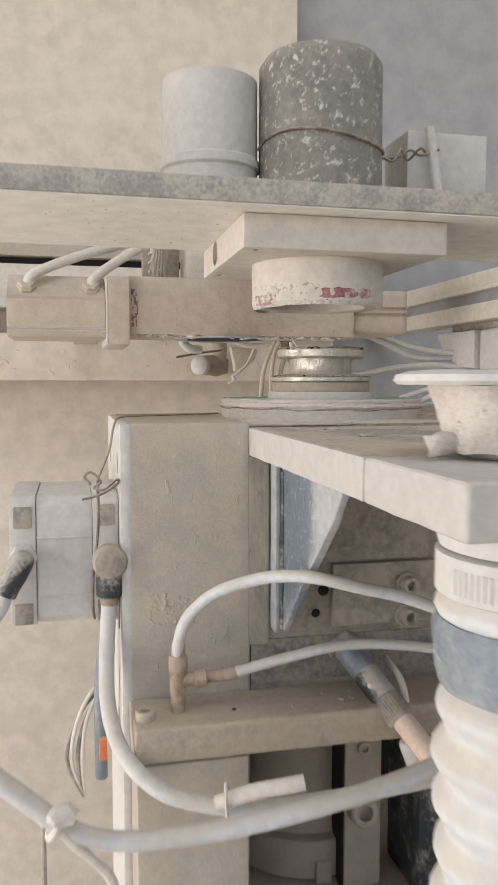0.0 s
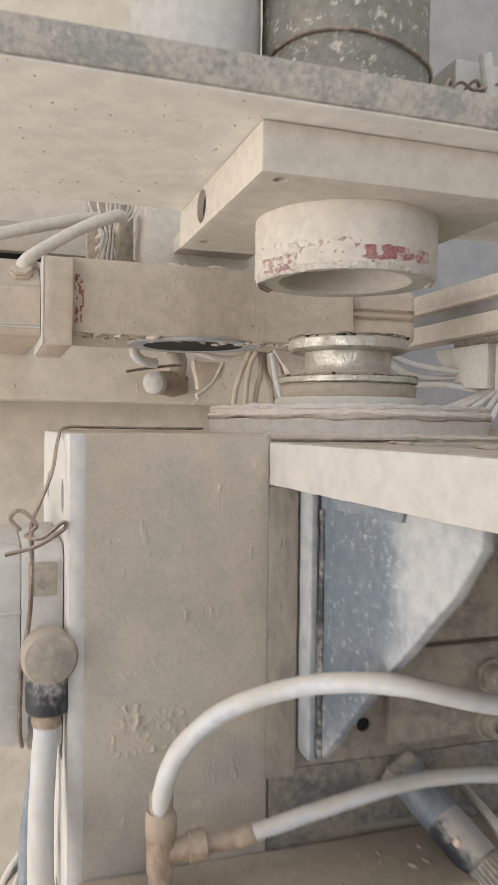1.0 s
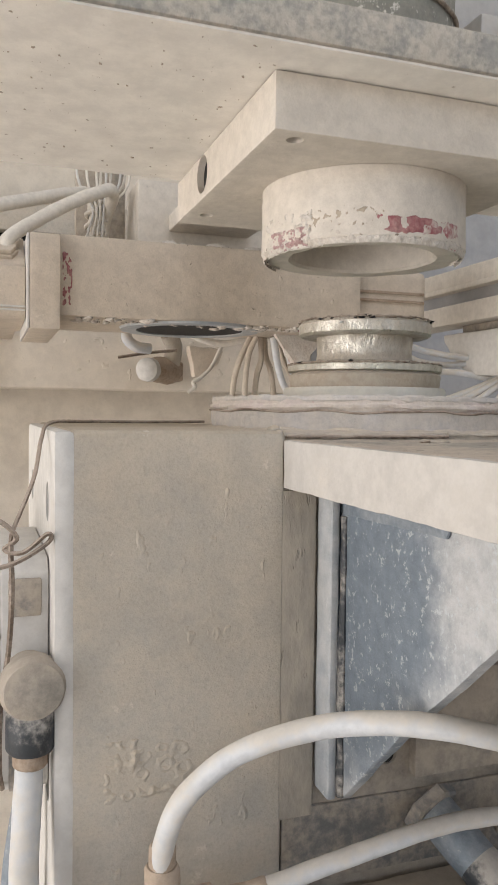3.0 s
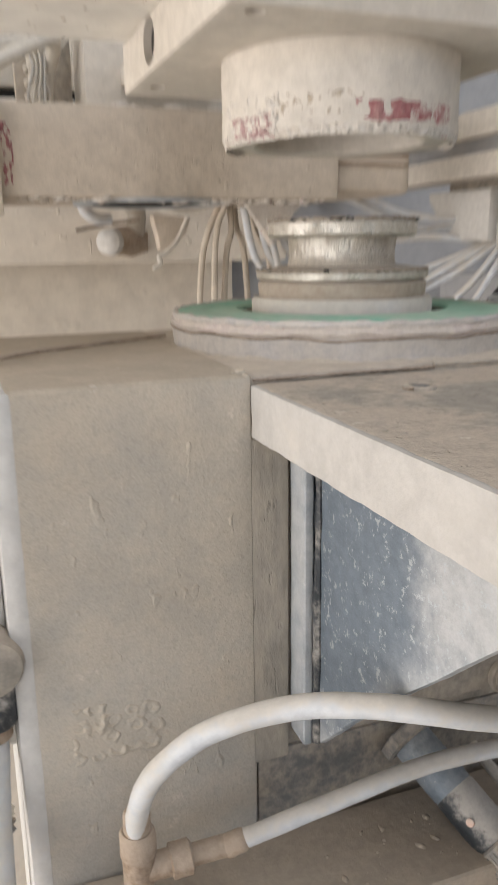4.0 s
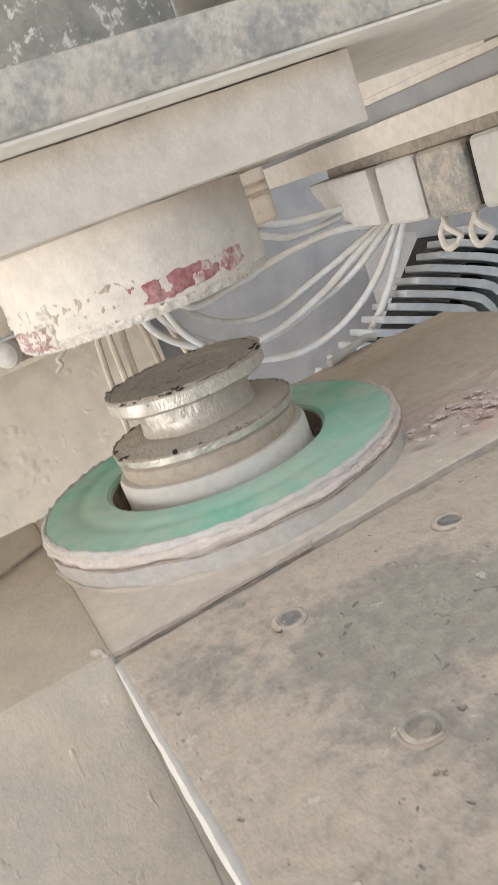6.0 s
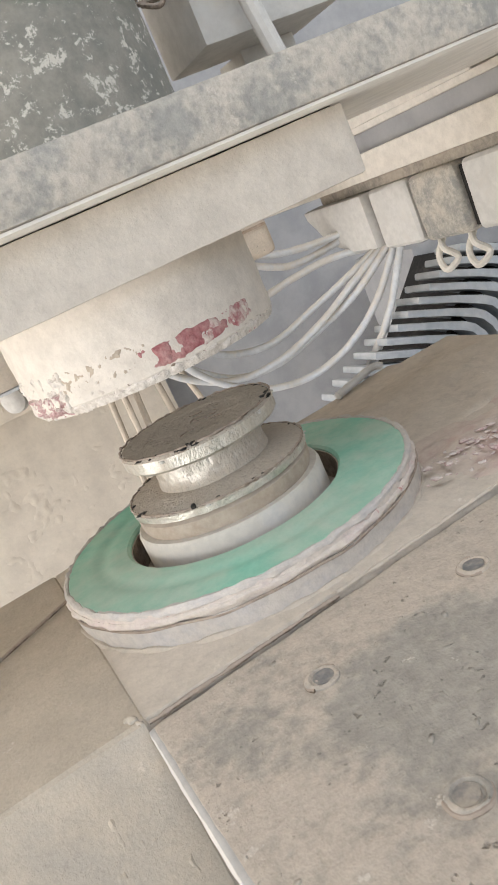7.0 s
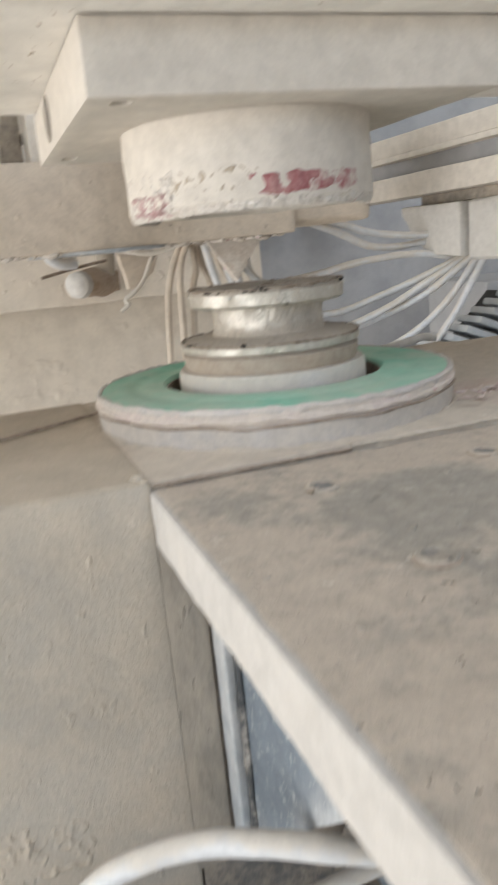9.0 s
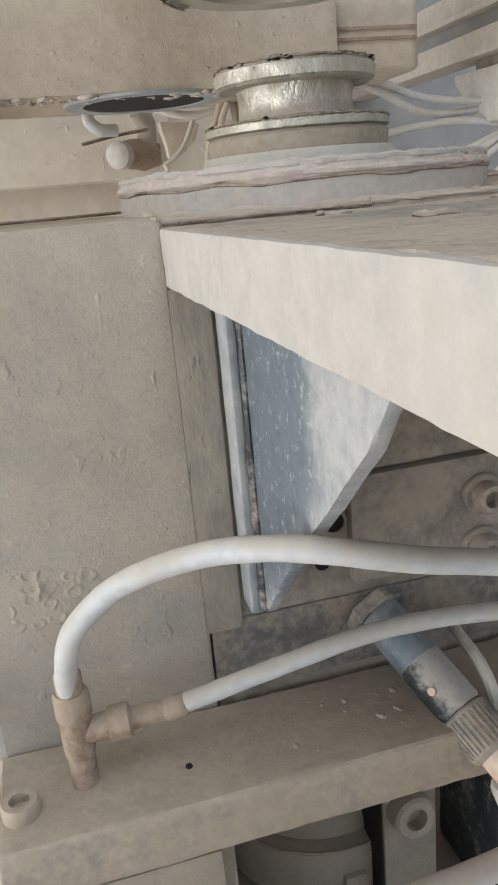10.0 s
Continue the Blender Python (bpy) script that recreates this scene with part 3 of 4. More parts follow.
# Thin black sheet: the slot's shade as colour, no slot is cut.
part("slot_shade_sheet", box(0.1965, 0.1978, 0.5535, 0.580, 0.8285, 0.984, 0), M_DARK, motor, "black sheet painted as slot shade beside the plate")
ear = part("ear", lathe([(0.0115, 0), (0.0115, 0.010), (0.0100, 0.0115), (0.0060, 0.0115), (0.0060, 0.004), (0.0, 0.004)], (0.211, 0.5525, 0.893), 28, (0.05, -1, 0.1)), M_CAST, motor, "hollow bolt ear")
part("ear_bolt", socket_head((0.213, 0.5525, 0.942), 0.0055, 0.004, (0, -1, 0)), M_CAST, motor)
block = thing("junction_block", (0.265, 0.55, 0.828), "dark metal block in the bay", "block")
part("block", worn(box(0.250, 0.305, 0.53, 0.59, 0.8285, 0.984, 0.002), 0.015, 0.0006), M_BLACK, block)

# ---- ring and spindle ----
ring = thing("seal_ring", (CX, CY, 1.196), "green-topped layered rubber ring on the deck", "ring")
part("lower_layer", worn(lathe([(0.049, 1.1955), (0.0778, 1.1955), (0.0788, 1.2045), (0.049, 1.2045), (0.049, 1.1955)], (CX, CY, 0), 110), 0.005, 0.0008, 110), M_SIDE, ring, "pale grey lower layer")
part("upper_layer", worn(lathe([(0.049, 1.2046), (0.0779, 1.2046), (0.0786, 1.2062), (0.0780, 1.2098), (0.049, 1.2098), (0.049, 1.2046)], (CX, CY, 0), 110), 0.004, 0.0011, 120), M_LAYER, ring, "cracked pinkish upper layer")
part("green_top", worn(lathe([(0.0475, 1.2045), (0.0772, 1.2085), (0.0766, 1.2102), (0.0760, 1.2110), (0.0645, 1.2112), (0.0625, 1.2107), (0.0590, 1.2107), (0.0575, 1.2113), (0.049, 1.2115), (0.0478, 1.2104), (0.0475, 1.2045)], (CX, CY, 0), 110), 0.005, 0.0003, 60), M_GREEN, ring, "worn green top sheet")
part("bore_lining", lathe([(0.0472, 1.190), (0.0472, 1.2095), (0.0490, 1.2095), (0.0490, 1.190), (0.0472, 1.190)], (CX, CY, 0), 72), M_WIRE, ring, "dark rusty bore lining")
# Added black disc: paints the shade in the gap round the spindle.
part("bore_shade_disc", lathe([(0.0, 1.1962), (0.0470, 1.1962)], (CX, CY, 0), 48), M_DARK, ring, "black disc painted as shade round the spindle")


def round_ring(r, z, wob, seed):
    """Points of an uneven line round the ring's side."""
    out = []
    for i in range(91):
        a = radians(4 * i)
        n = noise.noise(Vector((math.cos(a) * 4 + seed, math.sin(a) * 4, seed)))
        m = noise.noise(Vector((math.cos(a) * 13 + seed, math.sin(a) * 13, seed)))
        out.append((CX + (r + wob * 0.35 * m) * math.cos(a), CY + (r + wob * 0.35 * m) * math.sin(a), z + wob * (n + 0.4 * m)))
    return out


part("crack", tube(round_ring(0.0788, 1.2046, 0.0011, 2.0), 0.00055, 6, 2), M_WIRE, ring, "dark crack between the layers")
part("pale_lip", tube(round_ring(0.0770, 1.2100, 0.0003, 5.0), 0.0015, 8, 2, lump=0.0011, scale=260), M_SIDE, ring, "pale peeling lip")
part("pink_lip", tube(round_ring(0.0779, 1.2066, 0.0007, 8.0), 0.0014, 8, 2, lump=0.0011, scale=260), M_LAYER, ring, "pinkish peeling lip")
part("dust_skirt", tube(round_ring(0.0786, 1.1958, 0.0004, 12.0), 0.0014, 8, 2, lump=0.0014, scale=160), M_DECK, ring, "dust heaped round the foot")

spindle = thing("spindle", (CX, CY, 1.18), "worn shiny steel spindle with a round cap and flange", "spindle")
part("collar", lathe([(0.0415, 1.19), (0.0415, 1.2148), (0.0405, 1.2165), (0.032, 1.2165)], (CX, CY, 0), 72), M_COLLAR, spindle, "pale grey plastic collar")
part("lower_flange", worn(lathe([(0.0350, 1.2152), (0.0374, 1.2160), (0.0383, 1.2178), (0.0387, 1.2228), (0.037, 1.2242)], (CX, CY, 0), 80), 0.005, 0.0004, 120), M_RUST, spindle, "brown dusty lower flange")
part("flange", worn(lathe([(0.0365, 1.2242), (0.0392, 1.2248), (0.0394, 1.2274), (0.0385, 1.2284), (0.0255, 1.2302)], (CX, CY, 0), 90), 0.0035, 0.0006, 220), M_STEEL, spindle, "battered bright flange")
part("neck", worn(lathe([(0.0248, 1.2295), (0.0240, 1.234), (0.0246, 1.2425)], (CX, CY, 0), 80), 0.003, 0.0006, 200), M_STEEL, spindle)
part("cap", worn(lathe([(0.0245, 1.2422), (0.0322, 1.2424), (0.0336, 1.2436), (0.0338, 1.2484), (0.0325, 1.2500), (0.0200, 1.2502), (0.0195, 1.2499), (0.0, 1.2499)], (CX, CY, 0), 90), 0.004, 0.0005, 200), M_STEEL, spindle, "worn steel cap")
for r, z, seed in ((0.0334, 1.2501, 3.0), (0.0390, 1.2283, 6.0)):
    pts = []
    for i in range(73):
        a = radians(5 * i)
        n = noise.noise(Vector((math.cos(a) * 9 + seed, math.sin(a) * 9, 0)))
        pts.append((CX + (r + 0.0004 * n) * math.cos(a), CY + (r + 0.0004 * n) * math.sin(a), z + 0.0005 * n))
    part("chipped_rim", tube(pts, 0.00045, 6, 3, lump=0.0007, scale=500), M_WIRE, spindle, "dark chipped rim")

chips = random.Random(41)
for r, z, count, paint, name, label in ((0.0331, 1.2499, 70, M_DARK, "rim_chip", "dark chips along the cap rim"), (0.0386, 1.2283, 80, M_DARK, "rim_chip", "dark chips along the flange rim"),
                                        (0.0336, 1.2478, 50, M_WHITE, "rim_scale", "pale scale on the cap rim"), (0.0392, 1.2270, 60, M_WHITE, "rim_scale", "pale scale on the flange rim")):
    spots = []
    for i in range(count):
        a = chips.uniform(0, 6.283)
        if noise.noise(Vector((math.cos(a) * 3, math.sin(a) * 3, z * 90))) > -0.15:
            k = r - chips.uniform(0, 0.0012)
            spots.append((CX + k * math.cos(a), CY + k * math.sin(a), z + chips.uniform(-0.0008, 0.0004)))
    dust(name, crumbs(spots, 0.0012, count, 0.4), paint, spindle, label)
scratches = [(CX + chips.gauss(0, 0.014), CY + chips.gauss(0, 0.014)) for i in range(9)]
for x, y in scratches:
    a = chips.uniform(0, 6.283)
    part("scratch", tube([(x + 0.0016 * k * math.cos(a + 0.25 * k), y + 0.0016 * k * math.sin(a + 0.25 * k), 1.2501) for k in range(5)], 0.00022, 5, 3), M_WIRE, spindle, "dark scratch on the cap")

# ---- upper head ----
beam = thing("cross_plate", (0.2, 0.58, 1.337), "thick mottled grey cross plate with a speckled white underside", "cross plate")
part("plate", worn(box(-2.4, 2.9, 0.4965, 0.676, 1.3377, 1.3530, 0.0012), 0.03, 0.0003), M_MOTTLE, beam)
under = part("underside", worn(box(-2.39, 2.89, 0.4985, 0.675, 1.3367, 1.3376, 0.0), 0.03, 0.0001), M_UNDER, beam, "speckled white underside")
specks = [(rnd.uniform(-0.02, 0.11), rnd.uniform(0.50, 0.67), 1.3366) for i in range(150)]
dust("specks", crumbs(specks, 0.0005, 19, 0.4), M_RUST, beam, "small dark splashes")

head = thing("press_head", (0.19, 0.60, 1.3135), "pale dusty press head block with a round hollow nose", "press head")
HY, HZ = 0.625, 1.3262
blk = part("block", worn(box(0.110, 0.2575, 0.519, 0.679, 1.3135, 1.3363, 0.0010, 2), 0.008, 0.0004), M_HEAD, head)
cut(blk, lathe([(0.0096, 0), (0.0096, 0.030)], (0.1085, HY, HZ), 28, (1, 0, 0)),
    lathe([(0.0036, 0), (0.0036, 0.012)], (0.122, 0.528, 1.3115), 20), lathe([(0.0036, 0), (0.0036, 0.012)], (0.121, 0.655, 1.3115), 20))
# Added black filler that paints shade into the gap above the block.
part("gap_shade_filler", box(0.113, 0.2545, 0.5215, 0.676, 1.3358, 1.3366, 0), M_DARK, head, "black filler painted as gap shade above the block")
# Black disc just inside the hole, added to paint its depth dark.
part("hole_shade_disc", lathe([(0.0090, 0), (0.0090, 0.003), (0.0, 0.003)], (0.1165, HY, HZ), 20, (-1, 0, 0)), M_DARK, head, "black disc painted as shade inside the side hole")
NX, NY = 0.184, 0.589
nose = part("nose", worn(lathe([(0.0505, 1.3134), (0.0505, 1.2830), (0.0492, 1.2814), (0.0370, 1.2812), (0.0355, 1.2826), (0.0355, 1.306), (0.0, 1.306)], (NX, NY, 0), 110), 0.005, 0.0007, 90), M_HEAD, head, "hollow pale nose cylinder")
for a0, a1, paint, bias, label in ((249, 264, M_RED, 0.36, "dark red paint dab"), (256, 294, M_RED, 0.16, "flaking red paint"), (272, 306, M_ROSE, 0.12, "faded red paint")):
    part("red_paint", shell(0.0505, 1.2830, 1.2925, a0, a1, (NX, NY), 0.0005, 170, a0, bias, 30, 110), paint, nose, label)
part("crust", shell(0.0502, 1.2795, 1.2900, 130, 350, (NX, NY), 0.0008, 300, 4.0, -0.16, 20, 320), M_CRUST, nose, "flaking white crust along the rim")
part("crust_lump", shell(0.0502, 1.2790, 1.2990, 172, 222, (NX, NY), 0.0016, 300, 9.0, 0.05, 34, 110), M_CRUST, nose, "thick flaking crust")
part("pink_crust", shell(0.0504, 1.2795, 1.2900, 182, 216, (NX, NY), 0.0020, 380, 14.0, 0.05, 26, 90), M_PINKCRUST, nose, "pink stained crust")
part("grey_wear", shell(0.05035, 1.2850, 1.2970, 205, 262, (NX, NY), 0.0008, 420, 21.0, -0.22, 20, 110), M_LEDGE, nose, "grey worn patches")
part("rim_crust", shell(0.0487, 1.2800, 1.2845, 130, 350, (NX, NY), 0.0012, 420, 33.0, 0.0, 12, 300), M_CRUST, nose, "broken rim flakes")

rim = []
for i in range(61):
    a = radians(150 + 4 * i)
    n = noise.noise(Vector((math.cos(a) * 8, math.sin(a) * 8, 3.0)))
    rim.append((NX + (0.0497 + 0.0005 * n) * math.cos(a), NY + (0.0497 + 0.0005 * n) * math.sin(a), 1.2830 + 0.0008 * n))
part("rim_line", tube(rim, 0.0005, 6, 3, lump=0.0006, scale=400), M_WIRE, nose, "dark broken line round the rim")

drum = thing("motor_drum", (0.198, 0.615, 1.353), "dark mottled motor drum wired onto the cross plate", "motor")
part("shell", worn(lathe([(0.049, 1.3532), (0.049, 1.47), (0.045, 1.476), (0.0, 1.476)], (0.194, 0.615, 0), 72), 0.009, 0.0006), M_DRUM, drum)
part("foot_ring", worn(lathe([(0.0492, 1.3531), (0.0515, 1.3535), (0.0515, 1.3555), (0.0492, 1.357)], (0.194, 0.615, 0), 64), 0.01, 0.0004), M_DRUM, drum)
strand = [(0.194 + 0.0502 * math.cos(radians(a)), 0.615 + 0.0502 * math.sin(radians(a)), 1.408 + 0.004 * math.sin(radians(a * 2))) for a in range(175, 366, 10)]
part("wire", tube(strand + [(0.256, 0.607, 1.405), (0.266, 0.603, 1.411), (0.275, 0.602, 1.407), (0.29, 0.60, 1.412)], 0.0011, 8, 5), M_WIRE, drum, "rusty binding wire")
part("wire_twist", tube([(0.246, 0.607, 1.404), (0.250, 0.598, 1.400), (0.258, 0.603, 1.411), (0.266, 0.607, 1.404), (0.274, 0.600, 1.412), (0.282, 0.605, 1.408)], 0.0011, 8, 6), M_WIRE, drum)
can = thing("white_canister", (0.108, 0.636, 1.353), "white dusty canister beside the motor drum", "canister")
part("can_body", worn(lathe([(0.038, 1.3575), (0.038, 1.39), (0.040, 1.392), (0.040, 1.398), (0.038, 1.40), (0.038, 1.46), (0.0, 1.462)], (0.108, 0.636, 0), 56), 0.01, 0.0005), M_WHITE, can)
part("foot_flange", worn(lathe([(0.046, 1.3532), (0.046, 1.3572), (0.038, 1.3585)], (0.108, 0.636, 0), 56), 0.01, 0.0004), M_MOTTLE, can)
part("flange_bolt", hexagon((0.139, 0.598, 1.3533), 0.0055, 0.006), M_BLUE, can, "blue-grey bolt")
clamp = thing("white_bracket", (0.29, 0.62, 1.353), "white bracket with a slanting strut on the cross plate", "bracket")
part("bracket_block", worn(box(0.268, 0.34, 0.612, 0.66, 1.383, 1.43, 0.002), 0.015, 0.0005), M_WHITE, clamp)
part("strut", tube([(0.283, 0.603, 1.43), (0.288, 0.602, 1.395), (0.293, 0.600, 1.357)], 0.004, 10, 6), M_WHITE, clamp)
part("strut_foot", worn(box(0.284, 0.306, 0.592, 0.611, 1.3531, 1.361, 0.001), 0.01, 0.0004), M_BLUE, clamp, "blue-grey foot bolt plate")
part("back_post", worn(box(0.30, 0.33, 0.645, 0.672, 1.3531, 1.383, 0.001), 0.015, 0.0005), M_WHITE, clamp)

# ---- hoses and fittings at the column ----
tee = thing("tee_fitting", (0.059, 0.482, 1.0145), "brown dusty tee fitting on the ledge", "pipe fitting")
part("stem", worn(lathe([(0.0046, 1.0142), (0.0046, 1.026), (0.0053, 1.027), (0.0055, 1.041), (0.0061, 1.042), (0.0061, 1.0495), (0.0052, 1.0510)], (0.060, 0.485, 0), 24), 0.004, 0.0004, 200), M_BROWN, tee)
part("branch", worn(lathe([(0.0047, 0), (0.0047, 0.009), (0.0060, 0.0095), (0.0060, 0.016), (0.0047, 0.017), (0.0038, 0.017), (0.0038, 0.032), (0.0, 0.032)], (0.0615, 0.485, 1.0345), 24, (1, -0.06, 0.06)), 0.004, 0.0004, 200), M_BROWN, tee, "brown side branch")
hose = upper_hose = thing("air_hose", (0.059, 0.48, 1.048), "white plastic air hose arching from the tee fitting", "hose", "air hoses")
part("hose_tube", tube([(0.060, 0.485, 1.046), (0.0600, 0.482, 1.060), (0.065, 0.475, 1.078), (0.080, 0.467, 1.094), (0.102, 0.455, 1.1045), (0.120, 0.441, 1.1095), (0.137, 0.4305, 1.1095), (0.157, 0.427, 1.1045), (0.188, 0.428, 1.096), (0.225, 0.428, 1.082), (0.27, 0.43, 1.065)], 0.0038, 16, 10, lump=0.0002), M_HOSE, hose)
hose = lower_hose = thing("air_hose", (0.09, 0.478, 1.038), "white plastic air hose running low from the tee branch", "hose", "air hoses")
part("hose_tube", tube([(0.090, 0.483, 1.0360), (0.105, 0.481, 1.040), (0.135, 0.478, 1.047), (0.163, 0.477, 1.0515), (0.190, 0.477, 1.051), (0.215, 0.478, 1.0475), (0.25, 0.48, 1.040), (0.29, 0.483, 1.03)], 0.0034, 16, 10, lump=0.0002), M_HOSE, hose)



def ferrule(hose_ob, at, way, r):
    part("ferrule", lathe([(r * 1.05, -0.004), (r * 1.22, -0.003), (r * 1.22, 0.003), (r * 1.05, 0.004)], at, 20, way), M_BROWN, hose_ob, "brown dusty ferrule")


ferrule(upper_hose, (0.060, 0.4845, 1.0545), (0, -0.1, 1), 0.0038)
ferrule(lower_hose, (0.0935, 0.4826, 1.0368), (1, -0.1, 0.25), 0.0034)
sensor = thing("proximity_sensor", (0.165, 0.505, 1.05), "grey threaded sensor with a knurled plug and pink cable", "sensor")
a, b = Vector((0.1775, 0.512, 1.0430)), Vector((0.2055, 0.442, 0.9995))
way = (b - a).normalized()
span = (b - a).length


def along(k):
    return a + way * span * k


part("lock_nut", hexagon(along(0.02), 0.0125, 0.006, way), M_FLAKE, sensor, "grey lock nut")
part("barrel", worn(lathe([(0.0088, 0.0), (0.0090, 0.02), (0.0086, 0.030), (0.0086, 0.046), (0.0, 0.046)], along(0.05), 28, way), 0.006, 0.0003, 150), M_BLUE, sensor)
part("dark_shell", lathe([(0.0088, 0), (0.0090, 0.001), (0.0090, 0.021), (0.0084, 0.0225)], along(0.36), 28, way), M_BLACK, sensor, "black plastic shell")
part("lamp", lathe([(0.0017, 0), (0.0015, 0.0006), (0.0, 0.0010)], along(0.50) + Vector((-0.0068, -0.0050, 0.0036)), 14, (-0.75, -0.5, 0.4)), M_PINK, sensor, "small pink indicator lamp")
nut = lathe([(0.0080, 0), (0.0092, 0.001), (0.0092, 0.016), (0.0078, 0.0175), (0.0, 0.0175)], along(0.62), 36, way)
nut = part("knurled_plug", nut, M_FLAKE, sensor, "knurled grey plug ring")
rot = Vector((0, 0, 1)).rotation_difference(way).to_matrix()
for i in range(30):
    d = rot @ Vector((math.cos(i * math.pi / 15), math.sin(i * math.pi / 15), 0))
    p = along(0.62) + d * 0.0092
    part("ridge", tube([p + way * 0.002, p + way * 0.015], 0.0005, 4, 1), M_FLAKE, nut)
part("cable_sleeve", tube([along(0.80), along(1.02), along(1.25), along(1.5) + Vector((0, 0, -0.004))], 0.0072, 16, 6), M_PINK, sensor, "pale pink cable sleeve")
plug = thing("loose_plug", (0.208, 0.45, 0.979), "white dusty plug hanging under the sensor", "plug")
part("plug_body", worn(lathe([(0.006, 0), (0.0075, 0.002), (0.0075, 0.016), (0.005, 0.02), (0.0, 0.02)], (0.204, 0.452, 0.996), 18, (0.35, -0.1, -1)), 0.005, 0.0005), M_WHITE, plug)
part("plug_lead", tube([(0.204, 0.452, 0.995), (0.207, 0.463, 1.01), (0.208, 0.475, 1.025), (0.21, 0.505, 1.03)], 0.0025, 10, 6), M_CABLE, plug)

# ---- pneumatic cylinder on the column's side ----
cyl = thing("pneumatic_cylinder", (-0.009, 0.565, 1.105), "pale square pneumatic cylinder bolted to the column side", "pneumatic cylinder")
Z0, Z1, YF, YB = 1.0635, 1.1485, 0.526, 0.606
part("barrel", worn(prism([(YF, Z0 + .006), (YF + .006, Z0), (YB, Z0), (YB, Z1), (YF + .006, Z1), (YF, Z1 - .006)], -0.0272, 0.0088, "x", 0.0012), 0.012, 0.0004), M_WHITE, cyl)
for x0, x1 in ((-0.044, -0.0275), (0.0090, 0.0260)):
    cap_ob = part("end_cap", worn(prism([(YF - .001, Z0 + .004), (YF + .004, Z0 - .001), (YB, Z0 - .001), (YB, Z1 + .001), (YF + .004, Z1 + .001), (YF - .001, Z1 - .004)], x0, x1, "x", 0.0012), 0.01, 0.0004), M_WHITE, cyl)
    xm = (x0 + x1) / 2
    for z in (Z1 - 0.013, Z0 + 0.008):
        part("corner_screw", worn(box(xm - .0058, xm + .0058, YF - .0022, YF, z - .007, z + .007, 0.0008), 0.006, 0.0003), M_FLAKE, cap_ob, "dark recessed corner screw")
for z in (1.1215, 1.0825):
    part("groove_lip", tube([(-0.0272, YF - .0002, z), (0.0088, YF - .0002, z)], 0.0009, 6, 4), M_WHITE, cyl)
banjo = part("round_fitting", worn(lathe([(0.0085, 0), (0.0085, 0.009), (0.0108, 0.010), (0.0112, 0.018), (0.0100, 0.021), (0.0, 0.0225)], (0.0185, 0.5255, 1.1075), 32, (0.05, -1, 0)), 0.005, 0.0005, 180), M_HOUSE, cyl, "dust-caked round fitting")
part("black_collar", lathe([(0.0078, 0), (0.0085, 0.001), (0.0085, 0.013), (0.0075, 0.0145), (0.0, 0.0145)], (0.0188, 0.513, 1.0985), 28, (0, 0, -1)), M_BLACK, banjo, "black collar")
elbow = part("black_elbow", worn(tube([(-0.036, 0.526, 1.108), (-0.036, 0.517, 1.108), (-0.038, 0.511, 1.104), (-0.043, 0.509, 1.096), (-0.046, 0.509, 1.090)], 0.0072, 18, 8), 0.006, 0.0004, 150), M_BLACK, cyl, "black elbow fitting")
part("nut", hexagon((-0.0355, 0.527, 1.1095), 0.0095, 0.006, (0, -1, 0)), M_WHITE, elbow)
hose = thing("air_hose", (0.018, 0.51, 1.08), "white dusty air hose dropping from the pneumatic cylinder", "hose", "air hoses")
part("hose_tube", tube([(0.0188, 0.513, 1.088), (0.0180, 0.511, 1.072), (0.0160, 0.503, 1.045), (0.0165, 0.487, 1.018), (0.024, 0.464, 1.000), (0.043, 0.447, 0.9845), (0.070, 0.440, 0.976), (0.105, 0.438, 0.9705), (0.16, 0.44, 0.9705), (0.22, 0.445, 0.972), (0.29, 0.46, 0.972)], 0.0050, 16, 10, lump=0.0003), M_HOSE, hose)
ferrule(hose, (0.0187, 0.5125, 1.0825), (0, 0, 1), 0.0050)
hose = thing("air_hose", (-0.046, 0.51, 1.088), "white air hose hanging from the black elbow", "hose", "air hoses")
part("hose_tube", tube([(-0.0455, 0.509, 1.092), (-0.050, 0.509, 1.080), (-0.068, 0.50, 1.06), (-0.10, 0.48, 1.05), (-0.15, 0.45, 1.05)], 0.0048, 14, 8), M_HOSE, hose)
hose = thing("air_hose", (0.05, 0.38, 0.99), "long white air hose sagging across the front of the column", "hose", "air hoses")
part("hose_tube", tube([(-0.11, 0.40, 1.085), (-0.065, 0.388, 1.052), (-0.036, 0.382, 1.030), (-0.013, 0.380, 1.0105), (0.005, 0.380, 1.0), (0.030, 0.380, 0.9955), (0.070, 0.380, 0.9960), (0.105, 0.380, 0.9995), (0.135, 0.381, 1.0035), (0.165, 0.384, 1.008), (0.20, 0.39, 1.015), (0.25, 0.41, 1.03)], 0.0050, 16, 10, lump=0.0003), M_HOSE, hose)
stub = thing("hose_stub", (0.10, 0.425, 0.985), "short cut end of a white hose", "hose")
part("stub_tube", tube([(0.075, 0.432, 0.980), (0.095, 0.426, 0.988), (0.113, 0.421, 0.992), (0.124, 0.419, 0.994)], 0.0046, 14, 6), M_CABLE, stub)
part("stub_tie", tube([(0.0800, 0.4310, 0.992), (0.0790, 0.4240, 0.985), (0.081, 0.431, 0.973), (0.083, 0.444, 0.967), (0.084, 0.446, 0.98), (0.0800, 0.4310, 0.992)], 0.0012, 6, 8), M_WHITE, stub, "pale cable tie")
